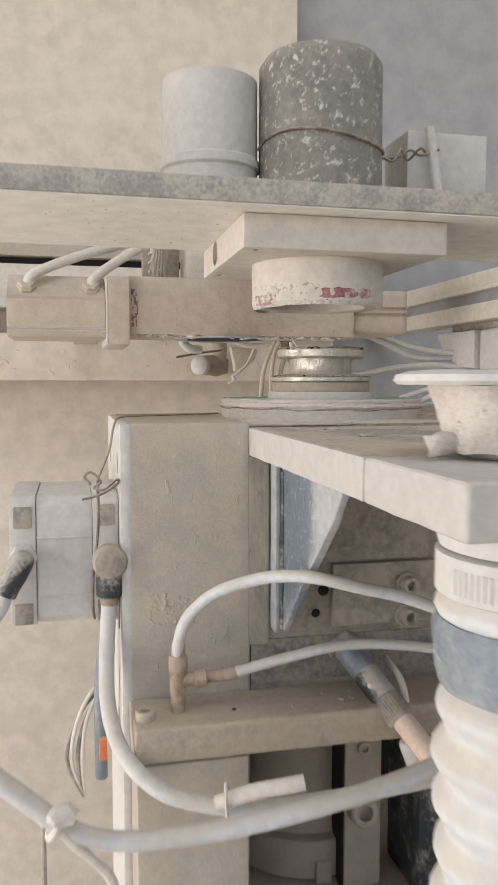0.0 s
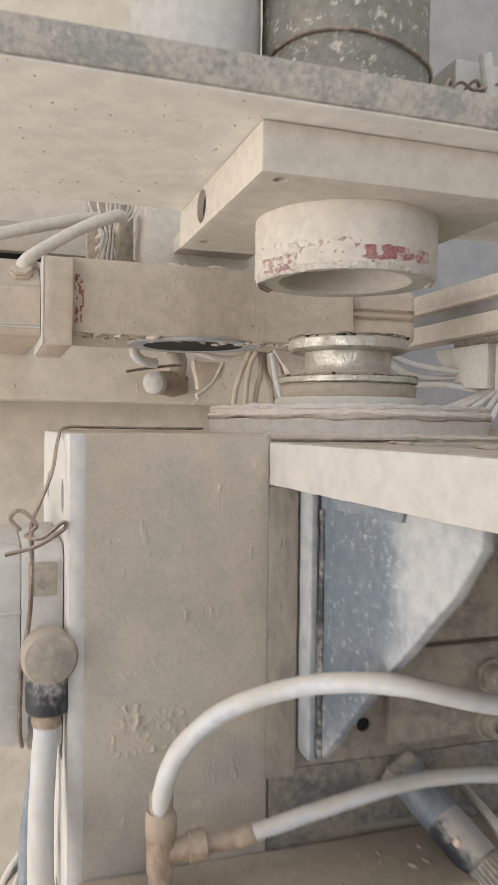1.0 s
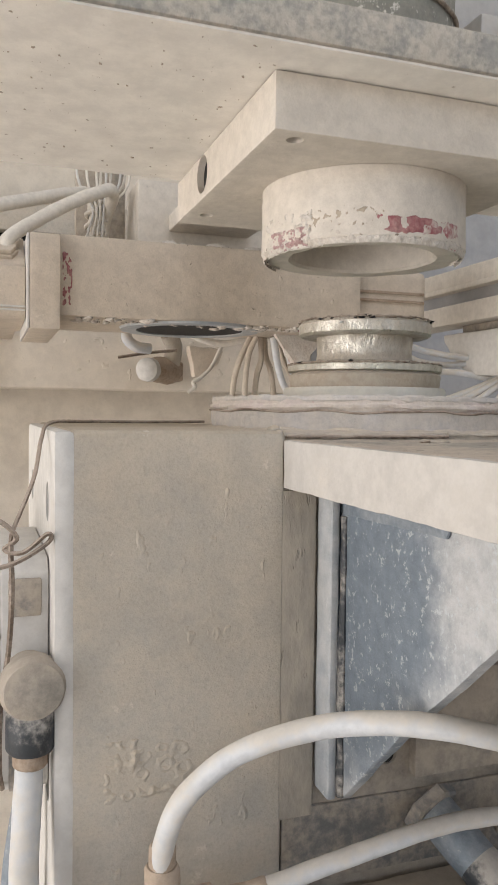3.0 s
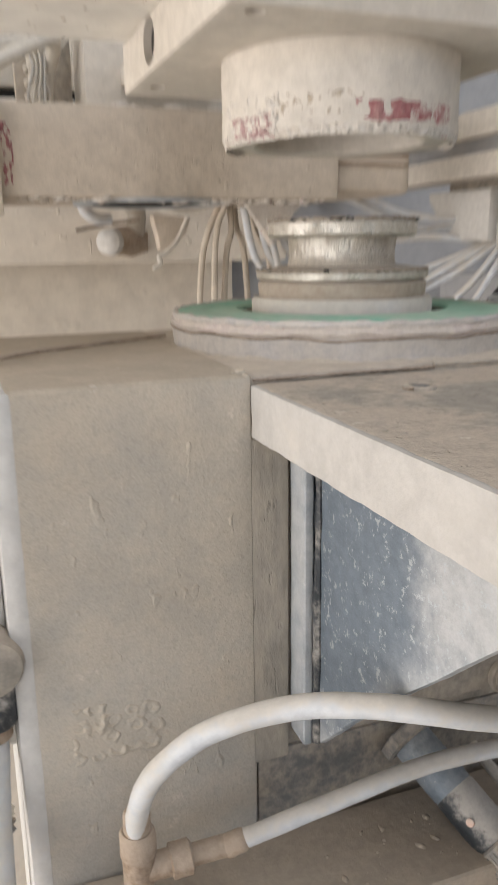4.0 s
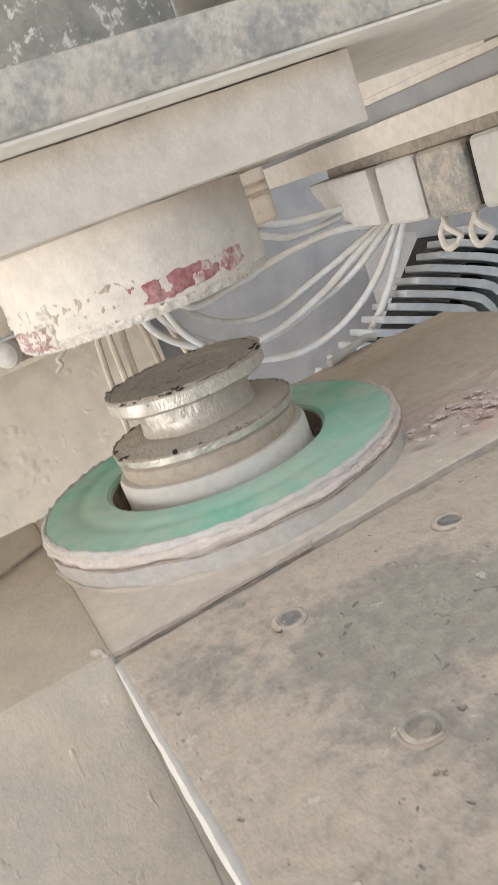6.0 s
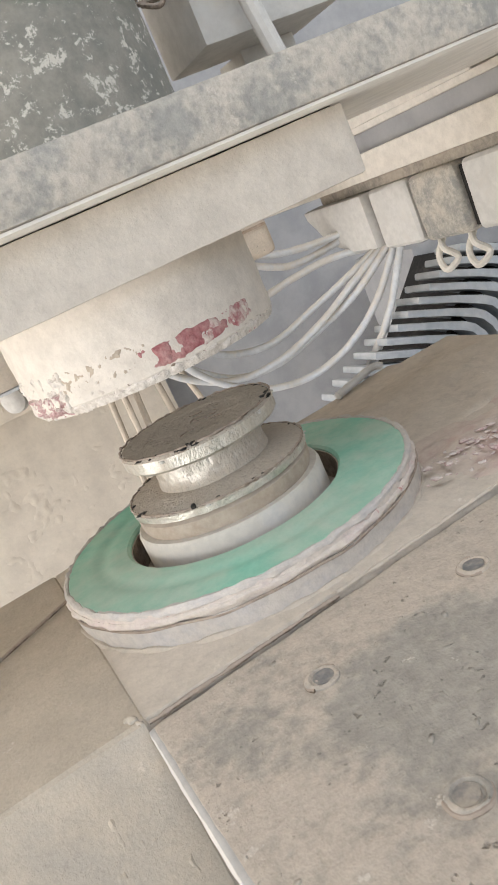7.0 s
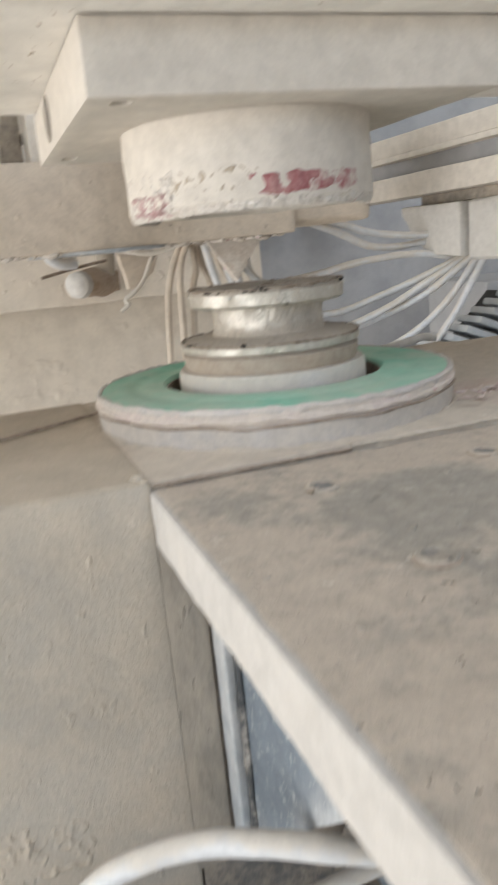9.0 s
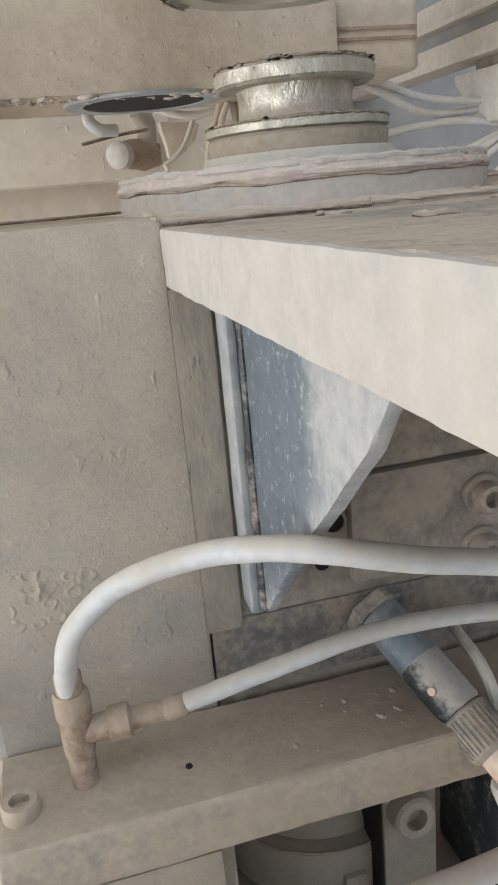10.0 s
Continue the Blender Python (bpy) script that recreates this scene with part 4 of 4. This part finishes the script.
tie = thing("cable_tie", (-0.012, 0.38, 1.013), "pale fabric strip knotted round the sagging hose", "tie")
part("tie_loop", tube([(-0.013 + 0.0064 * math.cos(a) * .6, 0.380 + 0.0064 * math.sin(a), 1.0105 + 0.0064 * math.cos(a)) for a in [i * 0.5236 for i in range(13)]], 0.0022, 8, 4, lump=0.0006), M_CABLE, tie)
part("knot", crumbs([(-0.011, 0.374, 1.0175), (-0.0095, 0.3745, 1.020), (-0.013, 0.374, 1.0155)], 0.0033, 23, 1.0, sub=2), M_CABLE, tie)
part("tail", tube([(-0.012, 0.376, 1.009), (-0.004, 0.378, 0.998), (0.004, 0.381, 0.988), (0.012, 0.386, 0.975), (0.018, 0.40, 0.95)], 0.0024, 8, 6, lump=0.0006), M_CABLE, tie)
wire = thing("tie_wire", (0.07, 0.60, 1.197), "thin rusty wire over the column and round the cylinder", "wire")
part("long_wire", tube([(0.113, 0.628, 1.1985), (0.075, 0.606, 1.1985), (0.045, 0.585, 1.1988), (0.029, 0.560, 1.1985), (0.0235, 0.530, 1.193), (0.020, 0.515, 1.18), (0.013, 0.510, 1.163), (0.012, 0.511, 1.158)], 0.0008, 6, 8), M_WIRE, wire)
part("wire_loop", tube([(0.008, 0.511, 1.158), (0.004, 0.510, 1.163), (0.008, 0.509, 1.166), (0.014, 0.509, 1.160), (0.010, 0.510, 1.156), (0.016, 0.508, 1.155), (0.024, 0.508, 1.161), (0.0245, 0.509, 1.158), (0.014, 0.507, 1.152), (0.002, 0.507, 1.149)], 0.0009, 6, 8), M_WIRE, wire)
part("wire_drop", tube([(0.012, 0.509, 1.158), (0.0125, 0.512, 1.14), (0.0115, 0.514, 1.12), (0.009, 0.520, 1.10), (0.0085, 0.522, 1.075), (0.0095, 0.524, 1.066)], 0.0010, 6, 8), M_WIRE, wire)
leads = thing("wire_leads", (0.012, 0.55, 0.98), "grey and white loose leads with an orange clip beside the column", "cable")
for k, (dx, dz) in enumerate(((0.0, 0.0), (-0.004, 0.003), (-0.007, -0.004), (0.003, 0.006))):
    part("lead", tube([(0.022, 0.545, 1.02 + dz), (0.010 + dx, 0.54, 1.005 + dz), (0.000 + dx, 0.535, 0.985 + dz), (-0.003 + dx, 0.53, 0.965), (0.001, 0.53, 0.94)], 0.0014, 8, 6), M_CABLE if k % 2 else M_FLAKE, leads)
part("clip", box(0.0115, 0.0165, 0.526, 0.532, 0.966, 0.981, 0.001), M_ORANGE, leads, "orange plastic clip")
part("dark_sleeve", tube([(0.019, 0.54, 1.06), (0.014, 0.536, 1.03), (0.0125, 0.535, 1.0), (0.013, 0.535, 0.95)], 0.0042, 12, 8), M_BLUE, leads, "blue-grey sleeve")
stick = thing("steel_rod", (-0.026, 0.5, 0.0), "thin steel rod standing beside the column", "rod")
part("rod", tube([(-0.026, 0.5, 0.0), (-0.0255, 0.5, 0.5), (-0.025, 0.5, 0.948)], 0.0016, 8, 2), M_FLAKE, stick)

# ---- things at the shelf's near end ----
duct = thing("corrugated_hose", (0.161, 0.256, 0.75), "white corrugated dust hose clamped under the shelf plate", "hose")
part("top_ring", worn(lathe([(0.0, 1.1744), (0.0362, 1.1744), (0.0366, 1.1700), (0.0350, 1.1645), (0.0, 1.164)], (0.161, 0.256, 0), 48), 0.008, 0.0004), M_WHITE, duct)
part("clamp_band", worn(lathe([(0.034, 1.1635), (0.0362, 1.1625), (0.0362, 1.1480), (0.034, 1.1470)], (0.161, 0.256, 0), 48), 0.008, 0.0003), M_WHITE, duct, "ribbed white clamp band")
for i in range(26):
    aa = radians(190 + i * 4)
    x, y = 0.161 + 0.0363 * math.cos(aa), 0.256 + 0.0363 * math.sin(aa)
    part("clamp_rib", tube([(x, y, 1.150), (x, y, 1.159)], 0.0005, 4, 1), M_COLLAR, duct)
wave = []
for i in range(150):
    z = 1.1468 - i * 0.0027
    wave.append((0.0335 + 0.0022 * math.sin(i * 0.9) + 0.0006 * math.sin(i * 0.31), z))
part("bellows", worn(lathe(wave, (0.161, 0.256, 0), 44), 0.02, 0.0014, 40), M_HOSE, duct, "wrinkled white bellows")
part("bellows_band", worn(lathe([(0.0352, 1.138), (0.0368, 1.134), (0.0360, 1.118), (0.0345, 1.113)], (0.161, 0.256, 0), 44), 0.007, 0.0012, 70), M_BLUE, duct, "blue-grey worn wrap")
knob = thing("capped_valve", (0.158, 0.286, 1.1935), "white disc on a lumpy plaster-caked stem", "valve")
part("disc", worn(lathe([(0.0, 1.2222), (0.0345, 1.2225), (0.0360, 1.2240), (0.0352, 1.2265), (0.030, 1.2280), (0.0, 1.2285)], (0.156, 0.286, 0), 48), 0.007, 0.0006), M_WHITE, knob)
part("stem", worn(lathe([(0.012, 1.1932), (0.020, 1.196), (0.022, 1.208), (0.025, 1.216), (0.028, 1.2225)], (0.162, 0.286, 0), 32), 0.006, 0.0028, 60), M_CRUST, knob, "plaster-caked stem")
dust("stem_nub", crumbs([(0.138, 0.284, 1.2), (0.141, 0.283, 1.205)], 0.006, 24, 0.9, sub=2), M_CRUST, knob)

# ---- slide block and its actuator behind the spindle ----
slide = thing("slide_block", (0.18, 0.87, 1.272), "tan dust-covered slide block with red paint remains, hung from a post", "slide block")
sb = part("block", worn(box(0.056, 0.302, 0.82, 0.93, 1.2735, 1.333, 0.0015), 0.009, 0.0007, 55), M_TAN, slide)
cut(sb, lathe([(0.045, 0), (0.045, 0.03)], (0.168, 0.872, 1.27), 56))
part("bore_ring", worn(lathe([(0.0450, 1.2715), (0.058, 1.2715), (0.059, 1.2735), (0.0450, 1.2740), (0.0450, 1.2715)], (0.168, 0.872, 0), 64), 0.008, 0.0005), M_PALEBLUE, slide, "pale grey ring round the bore")
# Black disc closes the bore and stands in for its inner shade.
part("bore_shade_disc", lathe([(0.0, 1.2722), (0.0455, 1.2722), (0.0455, 1.2730), (0.0, 1.2730)], (0.168, 0.872, 0), 56), M_DARK, slide, "black disc painted as the bore's shade")
part("left_flange", worn(box(0.034, 0.0560, 0.812, 0.935, 1.262, 1.331, 0.0015), 0.009, 0.0006), M_TAN, slide)
part("flange_face", worn(box(0.0325, 0.0342, 0.812, 0.935, 1.2625, 1.3305, 0.0006), 0.012, 0.0002), M_WHITE, slide, "white flange face")
part("guide_bar", worn(box(0.302, 0.369, 0.826, 0.925, 1.2785, 1.327, 0.006, 4), 0.012, 0.0004), M_TAN, slide)
for z in (1.3075, 1.3005):
    part("groove", box(0.3035, 0.366, 0.8245, 0.8262, z - .0011, z + .0011, 0.0), M_BROWN, slide, "dusty brown groove")
part("red_paint", relief(0.0575, 0.0655, 1.279, 1.322, 0.8203, 0.0022, lambda x, z: noise.noise(Vector((x * 330, z * 130, 5.0))) + 0.5 * noise.noise(Vector((x * 800, z * 400, 1.0))) + 0.02, 24, 90), M_RED, slide, "red paint remains")
part("caked_face", relief(0.057, 0.301, 1.275, 1.332, 0.8203, 0.0016, lambda x, z: noise.noise(Vector((x * 120, z * 120, 9.0))) + 0.6 * noise.noise(Vector((x * 320, z * 320, 2.0))) + 2.6 * max(0.0, abs(x - 0.18) - 0.105) * 10 - 0.45, 220, 60), M_TAN, slide, "caked pitted dust")
dust("low_crust", crumbs([(rnd.uniform(0.07, 0.30), rnd.uniform(0.821, 0.85), 1.2728) for i in range(150)], 0.0032, 27, 0.5), M_CRUST, slide, "pink and white crust under the block")
dust("top_crust", crumbs([(rnd.uniform(0.125, 0.29), rnd.uniform(0.825, 0.86), 1.3335) for i in range(60)], 0.006, 28, 0.6), M_CRUST, slide, "pinkish crust on top")
part("post", worn(box(0.124, 0.235, 0.875, 0.928, 1.3325, 1.3955, 0.0015), 0.02, 0.0005), M_HEAD, slide, "pale upright post")
part("recess_plate", worn(box(0.080, 0.1235, 0.934, 0.946, 1.336, 1.440, 0.001), 0.02, 0.0005), M_HOUSE, slide, "brown shaded plate behind the wires")
part("hanger_arm", worn(box(0.15, 0.22, 0.664, 0.9, 1.3545, 1.3680, 0.0010), 0.02, 0.0005), M_HEAD, slide, "pale hanger arm")
act = thing("air_actuator", (-0.012, 0.87, 1.27), "tan profiled air actuator with two hex fittings", "actuator")
ab = part("actuator_body", worn(prism([(0.826, 1.274), (0.83, 1.270), (0.92, 1.270), (0.92, 1.336), (0.862, 1.336), (0.838, 1.312), (0.826, 1.308)], -0.066, 0.0323, "x", 0.0012), 0.012, 0.0005), M_TAN, act)
for z in (1.279, 1.2765):
    part("profile_line", tube([(-0.066, 0.8258, z), (0.032, 0.8258, z)], 0.0008, 6, 3), M_WHITE, act)
for x in (-0.047, 0.018):
    f = part("hex_fitting", hexagon((x, 0.849, 1.3195), 0.0098, 0.006, (0, -0.7, 0.7)), M_TAN, act)
    part("hex_nut", hexagon((x, 0.8448, 1.3238), 0.0085, 0.004, (0, -0.7, 0.7)), M_TAN, f)
part("rear_link", box(0.0, 0.03, 0.92, 1.05, 1.274, 1.284, 0.001), M_TAN, act)
for k, pts in enumerate((
        [(0.018, 0.846, 1.323), (0.022, 0.846, 1.333), (0.045, 0.858, 1.352), (0.072, 0.868, 1.370), (0.092, 0.876, 1.381), (0.103, 0.884, 1.386), (0.106, 0.896, 1.382), (0.101, 0.906, 1.365), (0.098, 0.912, 1.33)],
        [(-0.047, 0.846, 1.323), (-0.041, 0.846, 1.334), (-0.015, 0.854, 1.348), (0.018, 0.866, 1.362), (0.050, 0.880, 1.374), (0.072, 0.89, 1.382), (0.088, 0.90, 1.384), (0.093, 0.912, 1.37), (0.093, 0.918, 1.33)])):
    h = thing("actuator_hose", pts[0], "white dusty hose curving from the actuator to the slide block", "hose", "actuator hoses")
    part("hose_tube", tube(pts, 0.0053, 14, 8, lump=0.0004), M_CABLE, h)
bundle = thing("wire_bundle", (0.094, 0.915, 1.333), "bundle of thin pale wires tied beside the post", "cable")
for i in range(9):
    x = 0.088 + 0.003 * (i % 4)
    y = 0.905 + 0.004 * (i // 4)
    part("strand", tube([(x, y, 1.332), (x - .003 + .002 * i * .5, y - .012, 1.35), (x + .002, y - .008, 1.372), (x - .01 + .005 * i, y, 1.40), (x - .01 + .005 * i, y + .01, 1.45)], 0.0011, 6, 5), M_CABLE if i % 3 else M_WHITE, bundle)
part("wrap", tube([(0.094 + 0.009 * math.cos(i), 0.905 + 0.009 * math.sin(i), 1.345 + 0.0026 * i * .6) for i in range(18)], 0.0016, 6, 4), M_CABLE, bundle, "pale tape wrap")

# ---- frame behind ----
bb = thing("back_beam", (0.3, 1.09, 1.226), "pitted tan horizontal beam behind the machine", "beam")
part("beam", worn(box(-2.38, 0.36, 1.055, 1.12, 1.226, 1.287, 0.003), 0.03, 0.0012), M_WALL, bb)
tagged(part("pitting", relief(-0.2, 0.355, 1.229, 1.284, 1.0552, 0.0028, lambda x, z: noise.noise(Vector((x * 70, z * 70, 4.0))) + 0.7 * noise.noise(Vector((x * 210, z * 210, 7.0))) - 0.45, 340, 40), M_WALL, bb, "caked pitted dust"), kind="stuff")
rails = thing("guide_rails", (0.0, 1.1, 1.31), "pale horizontal guide rails with a black strip painted as the gap's shade", "rail")
part("upper_rail", worn(box(-2.38, 0.40, 1.085, 1.13, 1.391, 1.424, 0.002), 0.04, 0.0006), M_CAST, rails)
# Black strip fills the space between rails as painted shade.
part("gap_shade_strip", box(-2.38, 0.40, 1.10, 1.13, 1.380, 1.3908, 0.0), M_DARK, rails, "black strip painted as the gap's shade")
part("lower_rail", worn(box(-2.38, 0.40, 1.08, 1.13, 1.335, 1.3798, 0.002), 0.04, 0.0006), M_HEAD, rails)
part("thin_rail", worn(box(-2.38, 0.40, 1.07, 1.13, 1.3215, 1.3345, 0.001), 0.04, 0.0003), M_WHITE, rails)
panel = thing("back_panel", (0.2, 1.17, 0.0), "dusty tan metal panel behind the machine", "panel")
part("panel", worn(box(-2.38, 0.335, 1.16, 1.18, 0.0, 2.4, 0.002), 0.08, 0.0015, 12), M_WALL, panel)
tagged(part("caked_dust", relief(-0.2, 0.33, 0.95, 1.225, 1.1602, 0.0018, lambda x, z: noise.noise(Vector((x * 45, z * 60, 4.0))) + 0.7 * noise.noise(Vector((x * 140, z * 160, 7.0))) - 0.35, 200, 130), M_WALL, panel, "caked dust runs"), kind="stuff")
part("grey_panel", worn(box(0.338, 2.88, 1.19, 1.21, 0.0, 2.4, 0.002), 0.08, 0.0015, 12), M_GREY, panel, "blue-grey dusty panel")

valve = thing("small_valve", (0.158, 1.04, 1.24), "dust-caked small valve with pale cap and hose tails on the beam", "valve")
part("valve_body", worn(lathe([(0.013, 0), (0.015, 0.012), (0.013, 0.03), (0.011, 0.04), (0.0, 0.042)], (0.196, 1.05, 1.247), 24, (-0.75, -0.65, 0)), 0.006, 0.0015, 120), M_BROWN, valve)
part("cap", worn(lathe([(0.011, 0), (0.0125, 0.004), (0.012, 0.012), (0.007, 0.016), (0.0, 0.017)], (0.167, 1.024, 1.246), 24, (-0.6, -0.8, 0)), 0.005, 0.0008, 150), M_WHITE, valve, "pale rounded cap")
part("upper_arm", worn(tube([(0.192, 1.04, 1.254), (0.192, 1.03, 1.272), (0.185, 1.025, 1.284)], 0.009, 14, 5), 0.006, 0.001, 130), M_CAST, valve)
part("hook_hose", tube([(0.181, 1.02, 1.287), (0.15, 1.01, 1.290), (0.138, 1.0, 1.284), (0.137, 0.995, 1.274), (0.146, 0.995, 1.267), (0.160, 1.0, 1.266)], 0.0055, 12, 7), M_HOSE, valve, "white hooked hose")
part("pin", tube([(0.128, 0.995, 1.256), (0.16, 1.0, 1.262), (0.19, 1.01, 1.266)], 0.0016, 6, 4), M_WIRE, valve)
part("sag_hose", tube([(0.178, 0.955, 1.283), (0.203, 0.95, 1.272), (0.226, 0.95, 1.270), (0.261, 0.945, 1.279), (0.292, 0.94, 1.284)], 0.0032, 10, 8, lump=0.0006), M_CABLE, valve, "pale sagging hose")
part("tail_wire", tube([(0.222, 0.955, 1.268), (0.2105, 0.952, 1.247), (0.199, 0.95, 1.236), (0.1925, 0.95, 1.232), (0.1935, 0.95, 1.227), (0.187, 0.95, 1.222)], 0.0020, 8, 6, lump=0.0005), M_CABLE, valve, "twisted wire tail")
part("caked_flap", worn(prism([(0.197, 1.270), (0.233, 1.266), (0.228, 1.252), (0.212, 1.240), (0.203, 1.238)], 0.985, 1.0, "y", 0.002), 0.006, 0.002, 70), M_TAN, valve, "flap of caked dust")
part("root", worn(box(0.185, 0.205, 1.04, 1.058, 1.236, 1.256, 0.002), 0.01, 0.001), M_BROWN, valve)

# ---- rails, cable carrier, cables and finned motor beyond the deck ----
side_rail = thing("side_rail", (0.475, 0.8, 1.295), "pale double guide rail running back beside the head", "rail")
part("upper_bar", worn(box(0.460, 0.492, 0.684, 1.185, 1.3355, 1.3525, 0.001), 0.03, 0.0004), M_HEAD, side_rail)
part("upper_face", worn(box(0.459, 0.493, 0.30, 1.185, 1.3305, 1.3355, 0.001), 0.03, 0.0004), M_HEAD, side_rail)
part("web", worn(box(0.470, 0.490, 0.30, 1.185, 1.316, 1.331, 0.0), 0.04, 0.0003), M_GREY, side_rail, "grey recessed web")
part("lower_bar", worn(box(0.459, 0.493, 0.30, 1.185, 1.2965, 1.3165, 0.0015), 0.03, 0.0005), M_HEAD, side_rail)
carrier = thing("cable_carrier", (0.49, 0.8, 1.24), "white dusty jointed cable carrier hung below the rail", "cable carrier")
part("end_link", worn(prism([(0.950, 1.288), (0.852, 1.287), (0.852, 1.241), (0.890, 1.243), (0.912, 1.250), (0.932, 1.264), (0.945, 1.280)], 0.466, 0.52, "x", 0.003), 0.012, 0.0006), M_WHITE, carrier)
for i in range(9):
    y1 = 0.848 - i * 0.058
    part("link", worn(box(0.470 - .002 * (i % 2), 0.522, y1 - 0.052, y1, 1.2375, 1.2875, 0.006, 3), 0.012, 0.0008), M_MOTTLE if i == 1 else M_WHITE, carrier, "grey worn link" if i == 1 else "")
    part("joint", worn(box(0.474, 0.518, y1 - 0.0575, y1 - 0.0525, 1.241, 1.284, 0.001), 0.012, 0.0004), M_DARK, carrier, "dark joint")
# Solid bar whose brown stands in for the shaded gap above the carrier.
part("hanger", box(0.478, 0.512, 0.40, 0.93, 1.2876, 1.2963, 0.0005), M_HOUSE, carrier)
for k in range(2):
    y = 0.785 - k * 0.035
    part("cable_knot", tube([(0.478, y, 1.238), (0.473, y - .006, 1.230), (0.480, y - .010, 1.220), (0.470, y - .006, 1.214), (0.474, y + .004, 1.224), (0.483, y + .002, 1.238)], 0.0026, 8, 6), M_CABLE, carrier, "looped cable knot")
lines = [
    [(0.482, 0.90, 1.262), (0.455, 0.905, 1.262), (0.41, 0.905, 1.268), (0.372, 0.90, 1.280), (0.35, 0.89, 1.283)],
    [(0.482, 0.905, 1.258), (0.45, 0.91, 1.254), (0.41, 0.905, 1.256), (0.372, 0.90, 1.272), (0.35, 0.90, 1.281)],
    [(0.485, 0.89, 1.240), (0.450, 0.90, 1.246), (0.400, 0.905, 1.244), (0.345, 0.905, 1.236), (0.30, 0.90, 1.236), (0.27, 0.89, 1.272)],
    [(0.487, 0.875, 1.240), (0.455, 0.89, 1.220), (0.415, 0.90, 1.199), (0.365, 0.905, 1.186), (0.315, 0.905, 1.192), (0.268, 0.90, 1.225), (0.25, 0.89, 1.272)],
    [(0.489, 0.868, 1.240), (0.458, 0.89, 1.212), (0.420, 0.91, 1.193), (0.372, 0.915, 1.182), (0.325, 0.915, 1.190), (0.28, 0.90, 1.228), (0.262, 0.89, 1.272)],
    [(0.490, 0.860, 1.240), (0.465, 0.88, 1.198), (0.430, 0.895, 1.170), (0.385, 0.905, 1.160), (0.335, 0.905, 1.175), (0.29, 0.90, 1.215), (0.27, 0.89, 1.272)],
    [(0.491, 0.852, 1.240), (0.470, 0.87, 1.190), (0.445, 0.88, 1.158), (0.405, 0.885, 1.128), (0.36, 0.885, 1.116), (0.30, 0.88, 1.118), (0.27, 0.87, 1.13)],
    [(0.487, 0.880, 1.240), (0.462, 0.90, 1.226), (0.425, 0.915, 1.212), (0.375, 0.92, 1.20), (0.33, 0.92, 1.21), (0.295, 0.905, 1.24), (0.285, 0.895, 1.272)],
]
for pts in lines:
    c = thing("white_cable", pts[0], "dusty white cable drooping from the cable carrier", "cable", "white cables")
    part("cable_run", tube(pts, 0.0032, 12, 8, lump=0.0004), M_HOSE, c)
drops = [((0.240, 1.2735), (0.234, 1.257), (0.232, 1.227), (0.231, 1.15)), ((0.246, 1.2735), (0.248, 1.252), (0.244, 1.227), (0.240, 1.13)), ((0.252, 1.2735), (0.255, 1.257), (0.264, 1.228), (0.272, 1.12)),
         ((0.259, 1.2735), (0.268, 1.252), (0.282, 1.228), (0.300, 1.15)), ((0.236, 1.2735), (0.2265, 1.25), (0.2215, 1.22), (0.215, 1.11))]
for n, (p, q, u, v) in enumerate(drops):
    y = 0.905 + 0.006 * (n % 3)
    c = thing("hanging_cable", (p[0], y, p[1]), "pale cable hanging behind the spindle", "cable", "hanging cables")
    part("cable_run", tube([(p[0], y, p[1]), (q[0], y + 0.004, q[1]), (u[0], y + 0.008, u[1]), (v[0], y + 0.012, v[1])], 0.0027, 10, 8, lump=0.0004), M_TAN, c)
flap = thing("plaster_flap", (0.27, 0.90, 1.272), "pale broken plaster flap hanging under the slide block", "plaster flap")
part("flap", worn(prism([(0.248, 1.2745), (0.302, 1.2745), (0.286, 1.262), (0.284, 1.254), (0.273, 1.240), (0.262, 1.256)], 0.880, 0.889, "y", 0.002), 0.006, 0.003, 60), M_CRUST, flap)
fins = thing("finned_motor", (0.6, 0.92, 0.0), "blue-grey motor housing with stacked cooling fins", "motor")
part("core", worn(box(0.60, 0.85, 1.00, 1.12, 0.0, 1.205, 0.006), 0.04, 0.0006), M_GREY, fins)
FX, FZ, FDX, FDZ = 0.524, 1.199, 0.0149, 0.0062
rib_line = [(0.0, 0.0), (0.040, -0.016), (0.068, -0.028), (0.078, -0.035), (0.086, -0.046), (0.100, -0.095)]
for i in range(-2, 10):
    x, z = FX - i * FDX, FZ - i * FDZ
    upper = [(x + u, z + v) for u, v in rib_line]
    lower = [(x + u - 0.0026, z + v - 0.0060) for u, v in rib_line[:3]] + [(x + u - 0.0050, z + v - 0.0040) for u, v in rib_line[3:]]
    part("fin", prism(upper + lower[::-1], 0.862, 0.900, "y", 0.0020), M_FIN, fins)
# Near-black backing puts the shade between the fins into colour.
part("fin_gap_shade", worn(prism([(0.600, 1.196), (0.690, 1.165), (0.690, 0.98), (0.510, 0.98), (0.510, 1.110)], 0.892, 1.0, "y", 0.001), 0.04, 0.0004), M_DARK, fins, "black backing painted as the shade between fins")
lip = thing("white_tube_end", (0.335, 0.70, 1.196), "short white tube end lying at the deck edge", "tube")
part("tube_end", tube([(0.300, 0.688, 1.199), (0.318, 0.694, 1.2), (0.333, 0.698, 1.201), (0.340, 0.698, 1.199)], 0.0024, 10, 6), M_WHITE, lip)
